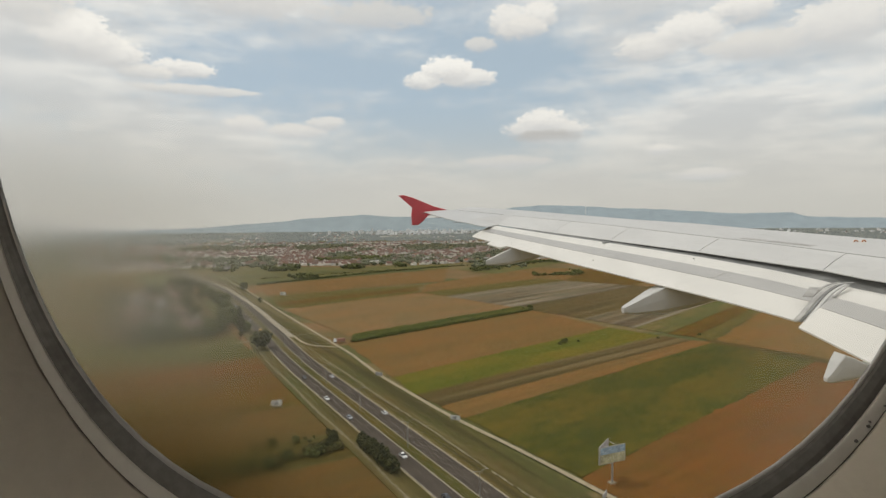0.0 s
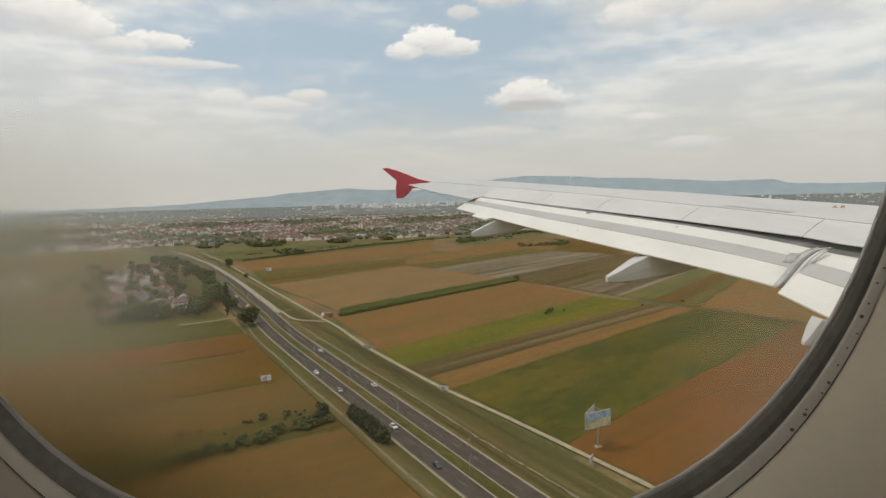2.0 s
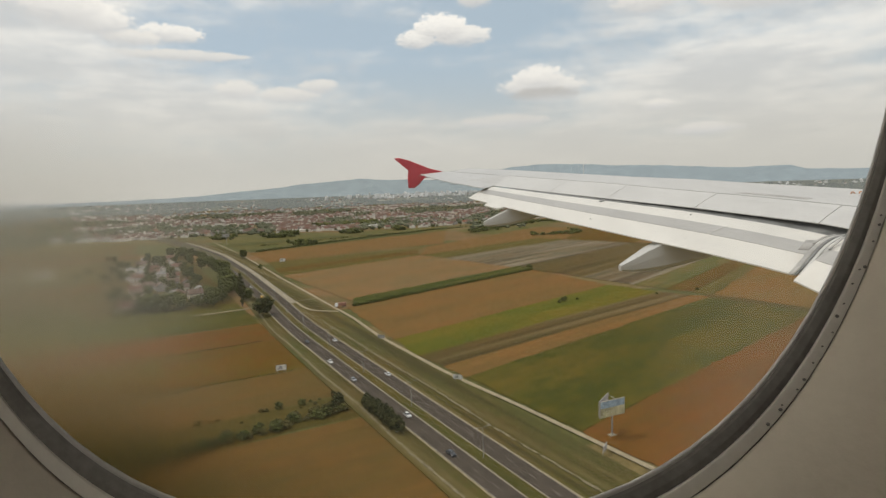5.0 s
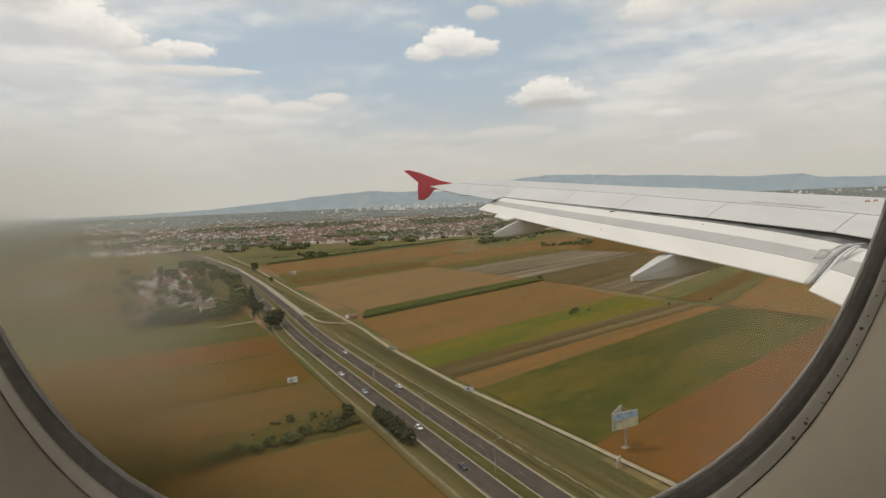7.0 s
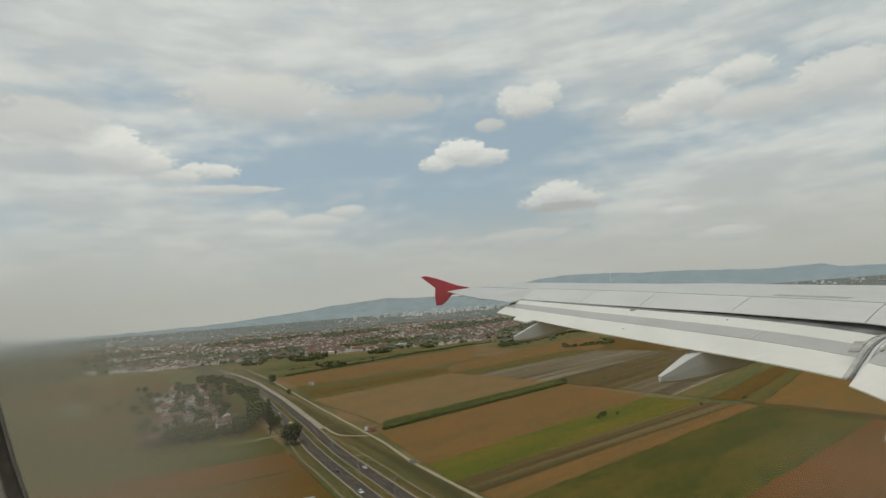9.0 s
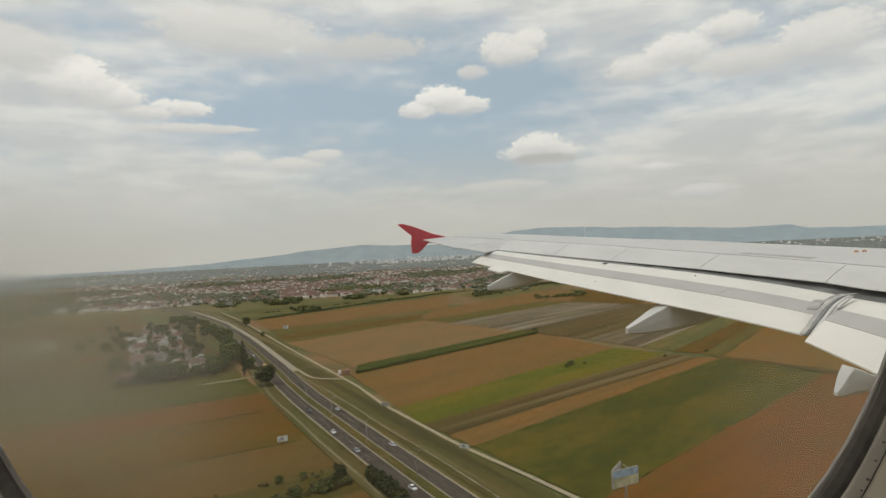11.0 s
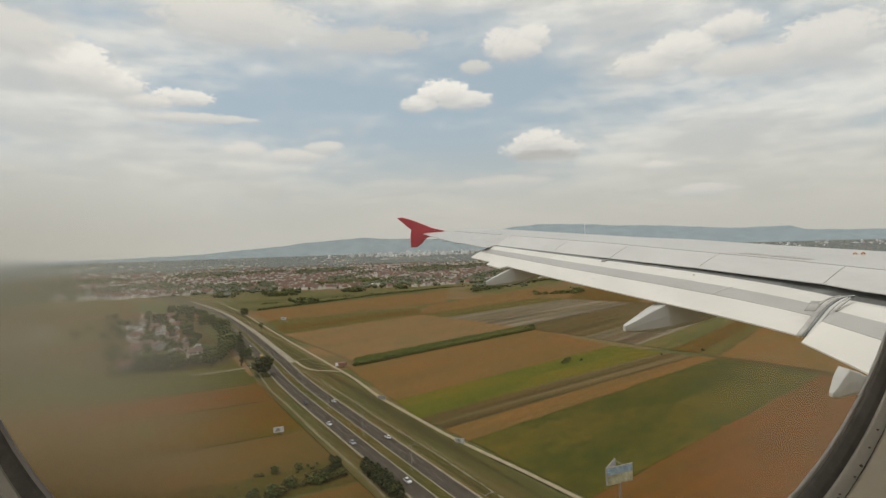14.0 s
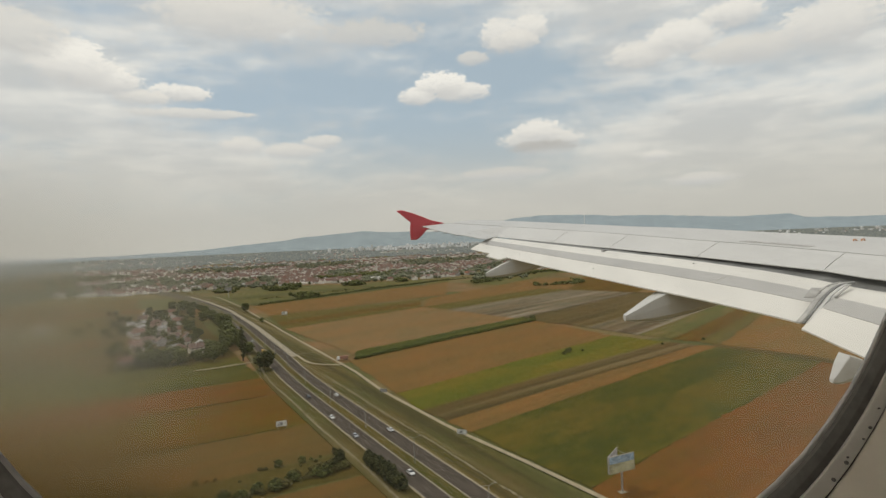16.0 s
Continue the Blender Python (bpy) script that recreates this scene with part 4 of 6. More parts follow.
def skin_marks():
    """Two small orange lashing loops that stand up from the upper skin, and rows of faint stencilled bars."""
    bm = bmesh.new()
    for cx_, cy_ in ((4.49, 6.60), (4.56, 6.57)):
        z = lerp(Z_H, cy_) + (lerp(Z_C, cy_) - lerp(Z_H, cy_)) * (cx_ - x_h(cy_)) / (x_c(cy_) - x_h(cy_)) + 0.004
        tube(bm, [(cx_ - 0.020, cy_, z), (cx_ - 0.014, cy_, z + 0.018), (cx_ + 0.003, cy_, z + 0.024), (cx_ + 0.015, cy_, z + 0.016), (cx_ + 0.018, cy_, z)], 0.008, 6)
    part("lashing_loop", bm, MARK, wing, "small orange lashing loops")
    bm = bmesh.new()

    def skin(x, y):
        return lerp(Z_H, y) + (lerp(Z_C, y) - lerp(Z_H, y)) * (x - x_h(y)) / (x_c(y) - x_h(y))

    for k in range(20):
        y = 6.60 + 0.040 * k + (0.03 if k > 12 else 0.0)
        lo, hi = [], []
        for e, f in ((-1, -1), (1, -1), (1, 1), (-1, 1)):
            yy = y + 0.013 * f
            xx = x_h(yy) + 0.13 + 0.045 * e
            lo.append((xx, yy, skin(xx, yy) + 0.002))
            hi.append((xx, yy, skin(xx, yy) + 0.006))
        loft(bm, [lo, hi])
    bmesh.ops.recalc_face_normals(bm, faces=bm.faces)
    part("stencil_bar", bm, FAINT, wing)


skin_marks()

# ---------------------------------------------------------------- cabin window
WX, WZ, WA, WB, WN = -0.0099, 0.2242, 0.135, 0.2837, 2.718   # centre, half width, half height, roundness
WD, WT = 0.1209, 0.2314   # distance from the eye and lean


def rim(th, s, off):
    c, q = math.cos(th), math.sin(th)
    x = WX + s * WA * math.copysign(abs(c) ** (2 / WN), c)
    z = WZ + s * WB * math.copysign(abs(q) ** (2 / WN), q)
    return Vector((x, WD + WT * z + off, z))


def ring_skin(name, prof, material, parent, label="", n=120, smooth=True):
    bm = bmesh.new()
    rr = [[bm.verts.new(rim(k * math.tau / n, s, off)) for k in range(n)] for s, off in prof]
    for a, b in zip(rr, rr[1:]):
        for k in range(n):
            j = (k + 1) % n
            bm.faces.new((a[k], b[k], b[j], a[j]))
    bmesh.ops.recalc_face_normals(bm, faces=bm.faces)
    return part(name, bm, material, parent, label, smooth)


PLASTIC = plain("warm_grey_plastic", (0.50, 0.468, 0.405), 0.55, 0, 0.05, 30, 0.4, 0.0004)
BEZEL = plain("grey_bezel_plastic", (0.60, 0.59, 0.56), 0.45, 0, 0.06, 40)
GASKET = plain("dark_gasket", (0.165, 0.163, 0.16), 0.6, 0, 0.2, 60)
LIP = plain("clear_edge", (0.42, 0.42, 0.41), 0.3, 0, 0.05, 40)
LINING = plain("cabin_lining", (0.42, 0.40, 0.37), 0.7, 0, 0.06, 6)


def pane_mat():
    """Acrylic: clear on the whole, scratched and greasy along one side, where it blurs what lies behind."""
    m, nt = mat("window_acrylic")
    c = coords(nt)
    s = nt.nodes.new("ShaderNodeSeparateXYZ")
    nt.links.new(c, s.inputs[0])
    n1 = noise_tex(nt, c, 26.0, 5.0, 0.6)
    n2 = noise_tex(nt, c, 9.0, 3.0, 0.5)
    q = math_node(nt, "SUBTRACT", math_node(nt, "MULTIPLY", s.outputs[0], -1.0), math_node(nt, "MULTIPLY", s.outputs[2], 0.9))
    q = math_node(nt, "ADD", q, math_node(nt, "MULTIPLY", math_node(nt, "SUBTRACT", n2, 0.5), 0.04))
    q = math_node(nt, "ADD", q, math_node(nt, "MULTIPLY", math_node(nt, "SUBTRACT", n1, 0.5), 0.02))
    smear = ramp(nt, q, 0.056, 0.142)
    m1 = node(nt, "ShaderNodeBsdfRefraction", IOR=1.46)
    nt.links.new(math_node(nt, "MULTIPLY", math_node(nt, "POWER", smear, 0.9), 0.24), m1.inputs["Roughness"])
    # Tints the smeared side darker and yellower towards the bottom.
    low_tint = math_node(nt, "MULTIPLY", smear, ramp(nt, s.outputs[2], -0.018, -0.058))
    nt.links.new(mix_rgb(nt, low_tint, (1.0, 1.0, 1.0), (0.50, 0.49, 0.36)), m1.inputs["Color"])
    film = node(nt, "ShaderNodeBsdfTranslucent")
    film.inputs["Color"].default_value = (0.94, 0.89, 0.78, 1)
    m2 = node(nt, "ShaderNodeMixShader")
    qf = math_node(nt, "SUBTRACT", math_node(nt, "MULTIPLY", s.outputs[0], -1.0), math_node(nt, "MULTIPLY", s.outputs[2], 0.5))
    qf = math_node(nt, "ADD", qf, math_node(nt, "MULTIPLY", math_node(nt, "SUBTRACT", n2, 0.5), 0.05))
    band = math_node(nt, "MULTIPLY", ramp(nt, s.outputs[2], -0.046, 0.004), math_node(nt, "ADD", 0.12, math_node(nt, "MULTIPLY", ramp(nt, s.outputs[2], 0.048, 0.004), 0.88)))
    grease = math_node(nt, "MULTIPLY", ramp(nt, qf, 0.042, 0.100), band)
    # The even 0.014 share veils the whole view, standing in for air haze.
    nt.links.new(math_node(nt, "ADD", 0.014, math_node(nt, "ADD", math_node(nt, "MULTIPLY", grease, 0.215), math_node(nt, "MULTIPLY", math_node(nt, "MULTIPLY", ramp(nt, s.outputs[0], 0.040, 0.078), ramp(nt, s.outputs[2], 0.004, -0.018)), 0.050))), m2.inputs[0])
    nt.links.new(m1.outputs[0], m2.inputs[1])
    nt.links.new(film.outputs[0], m2.inputs[2])
    o = node(nt, "ShaderNodeOutputMaterial")
    nt.links.new(m2.outputs[0], o.inputs["Surface"])
    return m


window = thing("cabin_window", "oval aircraft cabin window with grey plastic surround and smeared pane", "window", pose(0, 0, FLY), kind="structure")
ACRYLIC = pane_mat()


def clear_mat():
    m, nt = mat("clear_acrylic")
    b = node(nt, "ShaderNodeBsdfRefraction", IOR=1.46, Roughness=0.0)
    o = node(nt, "ShaderNodeOutputMaterial")
    nt.links.new(b.outputs[0], o.inputs["Surface"])
    return m


CLEAR = clear_mat()
_n = 96
for o0, o1, nm in ((0.006, 0.0085, "inner_pane"), (0.013, 0.017, "outer_pane")):
    bm = bmesh.new()
    for off, side in ((o0, -1), (o1, 1)):
        f = bm.faces.new([bm.verts.new(rim(k * math.tau / _n, 1.16, off)) for k in range(_n)])
        f.normal_update()
        if f.normal.y * side < 0:
            f.normal_flip()
    part(nm, bm, ACRYLIC if o0 < 0.01 else CLEAR, window, "smeared acrylic pane" if o0 < 0.01 else "clear acrylic pane").visible_shadow = False
ring_skin("pane_lip", [(1.05, 0.006), (0.9925, 0.0006), (0.9928, 0.0), (0.9945, 0.0), (1.0305, 0.004)], LIP, window)
ring_skin("gasket", [(1.0505, 0.006), (0.9942, 0.0004), (0.9975, -0.0002), (1.0035, -0.0006), (1.0085, -0.0006), (1.0105, 0.0006)], GASKET, window, "dark rubber gasket", 220, False)
ring_skin("bezel", [(1.0205, 0.002), (1.0090, -0.0004), (1.0097, -0.0008), (1.0110, -0.0009), (1.0195, -0.0011), (1.0203, -0.0009), (1.0225, 0.002)], BEZEL, window, "pale grey bezel ring", 220, False)
ring_skin("reveal", [(1.0445, 0.006), (1.0216, -0.0007), (1.0222, -0.0014), (1.09, -0.007), (1.30, -0.022), (1.60, -0.046), (1.9, -0.072)], PLASTIC, window, "warm grey plastic reveal")


def small_round(name, th, s, off, r, h, material, seg=8):
    bm = bmesh.new()
    p = rim(th, s, off)
    d = Vector((0, -1, 0.36)).normalized()
    tube(bm, [p, p + d * h * 0.8, p + d * h], [r, r, r * 0.75], seg)
    part(name, bm, material, window, "", True)


rnd = random.Random(5)
for i in range(40):
    small_round("bezel_hole", radians(-62 + 1.2 * i + rnd.uniform(-0.5, 0.5)), 1.0125 + 0.005 * rnd.random(), -0.0011, rnd.choice((0.00018, 0.00028, 0.00036)), 0.0004, GASKET)
small_round("pin", radians(-83.3), 0.9975, -0.0003, 0.0009, 0.0028, BEZEL, 12)


def cabin():
    """The rest of the cabin lining: the side wall round the reveal, and a closed room behind the eye."""
    bm = bmesh.new()
    n = 96
    inner = [rim(k * math.tau / n, 1.9, -0.072) for k in range(n)]
    y0 = -0.04
    outer = []
    for k in range(n):
        a = k * math.tau / n
        c, q = math.cos(a), math.sin(a)
        f = min(1.5 / max(1e-6, abs(c)), 0.95 / max(1e-6, abs(q)))
        z = WZ + f * q
        outer.append(Vector((WX + f * c, y0 + 0.1 * max(-1.0, min(1.0, q)) - (0.36 if z < 0 else 0.12) * z * z, z)))
    va, vb = [bm.verts.new(p) for p in inner], [bm.verts.new(p) for p in outer]
    vc = [bm.verts.new(Vector((p.x, p.y + 0.06, p.z))) for p in inner]
    vd = [bm.verts.new(Vector((p.x, p.y + 0.06, p.z))) for p in outer]
    for k in range(n):
        j = (k + 1) % n
        bm.faces.new((va[k], va[j], vb[j], vb[k]))
        bm.faces.new((vc[k], vd[k], vd[j], vc[j]))
        bm.faces.new((vb[k], vb[j], vd[j], vd[k]))
    bmesh.ops.recalc_face_normals(bm, faces=bm.faces)
    part("side_wall", bm, LINING, cabin_shell, "", False)
    for nm, c, s in (("floor_panel", (0, -1.8, -0.73), (3.1, 3.0, 0.06)), ("ceiling_panel", (0, -1.72, 1.205), (3.1, 3.3, 0.06)),
                     ("end_panel", (-1.53, -1.8, 0.235), (0.06, 3.0, 1.87)), ("end_panel", (1.53, -1.8, 0.235), (0.06, 3.0, 1.87)), ("far_wall", (0, -3.33, 0.235), (3.0, 0.06, 1.87))):
        bm = bmesh.new()
        add_box(bm, c, s)
        part(nm, bm, LINING, cabin_shell)


def fuselage():
    """The plain outer skin round the cabin, with the window's opening in it."""
    R, lean = 2.15, math.atan(WT)
    yc, zc = WD + WT * WZ + 0.03 - R * math.cos(lean), WZ + R * math.sin(lean)
    a0, a1 = math.asin((WZ - 0.5 - zc) / R), math.asin((WZ + 0.5 - zc) / R)
    ang = [a0 + (a1 - a0) * k / 8 for k in range(9)] + [a1 + (math.tau - a1 + a0) * k / 44 for k in range(1, 44)]
    xs = [-4.0, -2.0, -1.0, WX - 0.3] + [WX - 0.3 + 0.6 * k / 6 for k in range(1, 7)] + [1.0, 2.0, 4.0, 6.0, 8.0, 10.0, 12.0]
    bm = bmesh.new()
    grid = [[bm.verts.new((x, yc + R * math.cos(t), zc + R * math.sin(t))) for t in ang] for x in xs]
    n = len(ang)
    for i in range(len(xs) - 1):
        for k in range(n):
            if 3 <= i < 9 and k < 8:
                continue
            j = (k + 1) % n
            bm.faces.new((grid[i][k], grid[i + 1][k], grid[i + 1][j], grid[i][j]))
    edge = [grid[i][0] for i in range(3, 10)] + [grid[9][k] for k in range(1, 9)] + [grid[i][8] for i in range(8, 2, -1)] + [grid[3][k] for k in range(7, 0, -1)]
    inner = []
    for v in edge:
        t = math.atan2((v.co.z - WZ) / WB, (v.co.x - WX) / WA)
        inner.append(bm.verts.new(rim(t, 1.17, 0.02)))
    for k in range(len(edge)):
        j = (k + 1) % len(edge)
        bm.faces.new((edge[k], edge[j], inner[j], inner[k]))
    bm.faces.new(grid[0])
    bm.faces.new(grid[-1][::-1])
    bmesh.ops.recalc_face_normals(bm, faces=bm.faces)
    part("outer_skin", bm, FLAPW, cabin_shell, "plain white painted fuselage skin", False)


cabin_shell = thing("cabin", "plain grey cabin lining round the window", "cabin", pose(0, 0, FLY), kind="structure")
cabin()
fuselage()

# ---------------------------------------------------------------- added cabin fill light
# Unseen glowing panel, added behind the eye to brighten the window surround.
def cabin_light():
    m, nt = mat("fill_light_glow")
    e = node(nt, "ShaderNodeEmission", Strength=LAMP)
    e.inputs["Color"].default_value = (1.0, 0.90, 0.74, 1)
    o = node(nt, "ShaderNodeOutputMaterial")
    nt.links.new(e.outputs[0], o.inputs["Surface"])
    t = thing("ceiling_light", "added warm white light panel, out of view above the eye", "lamp", pose(-0.93, -0.62, FLY + 1.16))
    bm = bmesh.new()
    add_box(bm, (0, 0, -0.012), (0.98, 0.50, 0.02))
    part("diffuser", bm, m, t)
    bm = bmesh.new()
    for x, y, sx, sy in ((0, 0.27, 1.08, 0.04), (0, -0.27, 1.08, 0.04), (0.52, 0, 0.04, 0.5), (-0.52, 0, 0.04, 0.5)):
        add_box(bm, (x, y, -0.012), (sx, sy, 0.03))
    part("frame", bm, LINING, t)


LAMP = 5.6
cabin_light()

# ---------------------------------------------------------------- trees and bushes
def clump(bm, c, r, rnd, flat=0.85):
    """One uneven bunch of leaves."""
    res = bmesh.ops.create_icosphere(bm, subdivisions=1, radius=1.0)
    q = Euler((rnd.uniform(0, 6), rnd.uniform(0, 6), rnd.uniform(0, 6))).to_matrix()
    for v in res["verts"]:
        p = q @ v.co
        k = r * rnd.uniform(0.6, 1.25)
        v.co = Vector((c[0] + p.x * k, c[1] + p.y * k, c[2] + p.z * k * flat))


def leaves(bm, c, r, n, rnd, size):
    """Single loose leaves and twigs round a bunch, for a ragged outline."""
    for _ in range(n):
        d = Vector((rnd.gauss(0, 1), rnd.gauss(0, 1), rnd.gauss(0, 0.8))).normalized() * r * rnd.uniform(0.85, 1.3)
        p = Vector(c) + d
        a = Vector((rnd.uniform(-1, 1), rnd.uniform(-1, 1), rnd.uniform(-1, 1))).normalized() * size
        b = a.orthogonal().normalized() * size * 0.7
        vs = [bm.verts.new(p + a), bm.verts.new(p + b), bm.verts.new(p - a), bm.verts.new(p - b)]
        bm.faces.new(vs)


def make_tree(name, label, h, w, seed, material, n=70, trunk=0.22, shape="round"):
    """A tree of height h and crown width w, at the origin."""
    rnd = random.Random(seed)
    t = thing(name, label, "tree" if trunk else "bush")
    if trunk:
        bm = bmesh.new()
        lean = rnd.uniform(-0.3, 0.3)
        tube(bm, [(0, 0, -0.3), (lean * 0.3, 0, h * 0.15), (lean, 0.1, h * 0.4), (lean, 0.2, h * 0.72)], [h * 0.028, h * 0.022, h * 0.015, h * 0.005], 7)
        for k in range(5):
            a = k * 1.26 + rnd.uniform(-0.3, 0.3)
            z0 = h * rnd.uniform(0.25, 0.5)
            tube(bm, [(lean * 0.7, 0.1, z0), (lean + math.cos(a) * w * 0.18, math.sin(a) * w * 0.18, z0 + h * 0.14), (lean + math.cos(a) * w * 0.36, math.sin(a) * w * 0.36, z0 + h * 0.22)],
                 [h * 0.012, h * 0.008, h * 0.003], 5)
        part("trunk", bm, BARK, t)
    bm = bmesh.new()
    z_lo = h * trunk
    for _ in range(n):
        while True:
            a, b, c = rnd.uniform(-1, 1), rnd.uniform(-1, 1), rnd.uniform(-1, 1)
            d = math.sqrt(a * a + b * b + c * c)
            if 0.35 < d < 1.0:
                break
        sq = 1.0
        if shape == "tall":
            sq = 0.55 + 0.45 * (1 - abs(c))
        elif shape == "bush":
            sq = 1.0 - 0.3 * max(0, c)
        wob = 1.0 + 0.25 * noise.noise(Vector((a * 1.6, b * 1.6, c * 1.6 + seed)))
        p = (a * w / 2 * sq * wob, b * w / 2 * sq * wob, z_lo + (h - z_lo) * (0.5 + 0.5 * c) * (0.94 + 0.06 * wob))
        r = w * rnd.uniform(0.07, 0.13) if shape != "tall" else w * rnd.uniform(0.13, 0.2)
        clump(bm, p, r, rnd)
        leaves(bm, p, r, 9, rnd, r * 0.22)
    part("crown", bm, material, t)
    return t


TREES = [make_tree("tree", "broad green deciduous tree with a rounded crown", 9.5, 8.5, 1, LEAF, 90),
         make_tree("tree", "green deciduous tree with a loose uneven crown", 8.0, 6.5, 2, LEAF, 75),
         make_tree("tree", "olive-brown deciduous tree with a dense crown", 10.0, 10.0, 3, LEAF_DARK, 120, 0.12),
         make_tree("poplar_tree", "tall dark narrow poplar beside the highway", 17.0, 3.5, 4, LEAF_DARK, 120, 0.05, "tall")]
BUSHES = [make_tree("bush", "dense dark green bush", 3.6, 5.0, 11, LEAF, 45, 0.0, "bush"),
          make_tree("bush", "low olive scrub bush", 2.6, 4.6, 12, LEAF2, 40, 0.0, "bush"),
          make_tree("bush", "ragged green hedge bush", 4.4, 5.4, 13, LEAF, 50, 0.0, "bush"),
          make_tree("bush", "dense dark upright bush beside the carriageway", 7.0, 5.0, 14, LEAF_DARK, 80, 0.0, "bush")]
_used = set()


def plant(src, x, y, s, rz, group):
    m = pose(x, y, land(x, y), 0, 0, rz) @ Matrix.Diagonal((s, s, s * 1.0, 1))
    if src.name not in _used:
        _used.add(src.name)
        src.matrix_basis = m
        return tagged(src, group=group)
    ob = copy_thing(src, m)
    ob.matrix_basis = m
    ob["group"] = group
    return ob


rnd = random.Random(21)
plant(TREES[3], *at(174, -22), 1.6, 0, "trees at the highway")
plant(TREES[2], *at(127, -15), 1.45, 40, "trees at the highway")
plant(TREES[0], *at(531, 42), 1.35, 10, "trees at the highway")
plant(TREES[1], *at(389, 36), 0.9, 80, "trees at the highway")
plant(BUSHES[1], *at(120, -14), 1.2, 80, "trees at the highway")
for u, v, k, s in [(188, -44, 0, 1.0), (196, -52, 1, 0.9), (192, -64, 0, 1.2), (200, -72, 0, 1.0), (205, -30, 1, 0.9), (186, -78, 1, 0.9),
                   (198, -86, 0, 1.0), (206, -96, 2, 0.8), (214, -40, 0, 1.1), (222, -28, 1, 1.1), (232, -24, 0, 1.0), (243, -22, 1, 0.9), (255, -20, 0, 1.2), (264, -24, 0, 1.1), (275, -18, 1, 1.0),
                   (286, -15, 0, 1.3), (298, -16, 0, 1.1), (310, -14, 1, 1.2), (322, -12, 0, 1.3), (336, -12, 0, 1.2), (350, -10, 1, 1.1), (365, -10, 0, 1.3), (380, -8, 0, 1.1), (398, -8, 1, 1.2),
                   (280, -62, 0, 0.9), (300, -48, 1, 0.8), (318, -70, 0, 0.9), (345, -84, 1, 0.9), (330, -40, 0, 0.9), (372, -40, 1, 0.8), (400, -60, 0, 0.9), (432, -44, 1, 1.0), (450, -20, 0, 1.1),
                   (470, -62, 0, 1.0), (500, -30, 1, 1.0), (520, -70, 0, 1.1), (545, -24, 0, 1.2), (560, -60, 1, 1.0), (590, -20, 0, 1.3), (610, -30, 0, 1.4), (628, -24, 1, 1.4), (640, -44, 0, 1.4),
                   (236, -84, 2, 0.8), (250, -104, 1, 0.9), (262, -112, 0, 0.8), (288, -110, 1, 0.9)]:
    x, y = at(u + rnd.uniform(-2, 2), v + rnd.uniform(-3, 3))
    plant(TREES[k], x, y, 1.3 * s * rnd.uniform(0.85, 1.15), rnd.uniform(0, 360), "trees round the village")
for i in range(190):
    u = rnd.uniform(196, 640)
    v = -34 - abs(rnd.gauss(0, 46))
    if rnd.random() < 0.4:
        v = road_c(u) - 14 - rnd.uniform(0, 10)
    x, y = at(u, v)
    plant((TREES[0], TREES[1], TREES[1], TREES[0], BUSHES[2])[i % 5], x, y, rnd.uniform(0.6, 1.15), rnd.uniform(0, 360), "trees round the village")
for i in range(26):
    x, y = at(rnd.uniform(192, 206), -38 - i * 3.0)
    plant((TREES[1], BUSHES[2], BUSHES[0])[i % 3], x, y, rnd.uniform(0.6, 1.0), rnd.uniform(0, 360), "trees round the village")
for i in range(40):   # hedge with scrub between two soil plots
    v = -28 - i * 3.6 + rnd.uniform(-1.5, 1.5)
    x, y = at(-78 + 0.13 * v + rnd.uniform(-3, 3), v)
    plant(BUSHES[i % 3], x, y, rnd.uniform(0.55, 1.0), rnd.uniform(0, 360), "hedge between the plots")
    x, y = at(-76 + 0.13 * v + rnd.uniform(-5, 5), v + rnd.uniform(-2, 2))
    plant(BUSHES[1], x, y, rnd.uniform(0.5, 1.1), rnd.uniform(0, 360), "hedge between the plots")
    if rnd.random() < 0.62:
        x, y = at(-65 + rnd.uniform(-1, 1), v - 1)
        plant(BUSHES[rnd.randrange(3)], x, y, rnd.choice((0.25, 0.35, 0.5, 0.75)), rnd.uniform(0, 360), "hedge between the plots")
    if rnd.random() < 0.55:
        x, y = at(-74 + rnd.gauss(0, 5), v + rnd.uniform(-3, 3))
        plant(BUSHES[1], x, y, rnd.choice((0.2, 0.3, 0.45)), rnd.uniform(0, 360), "hedge between the plots")
    x, y = at(-79 + 0.13 * v + rnd.uniform(-2, 2), v + rnd.uniform(-2, 2))
    plant(BUSHES[(1, 2)[i % 2]], x, y, rnd.uniform(0.45, 0.8), rnd.uniform(0, 360), "hedge between the plots")
for i in range(12):   # dense row beside the carriageway
    x, y = at(-83 - i * 2.9, -17.6 + rnd.uniform(-0.8, 0.8))
    plant(BUSHES[3], x, y, rnd.uniform(0.8, 1.1), rnd.uniform(0, 360), "bushes beside the carriageway")
for u, v, k in ((-76, -27, 0.9), (-80, -30, 0.75), (-72, -25, 0.6), (-84, -35, 0.7), (-66, -26, 0.5)):
    plant(BUSHES[3], *at(u, v), k, rnd.uniform(0, 360), "hedge between the plots")
for u, v, s in [(30, 187, 1.0), (34, 193, 0.8), (27, 181, 0.7), (28, 200, 0.5), (182, 272, 1.4), (188, 276, 1.2), (180, 262, 1.0), (192, 282, 0.9), (6, 262, 0.5), (-2, 300, 0.6), (-212, 306, 0.7)]:
    plant(BUSHES[0], *at(u, v), s, rnd.uniform(0, 360), "field bushes")


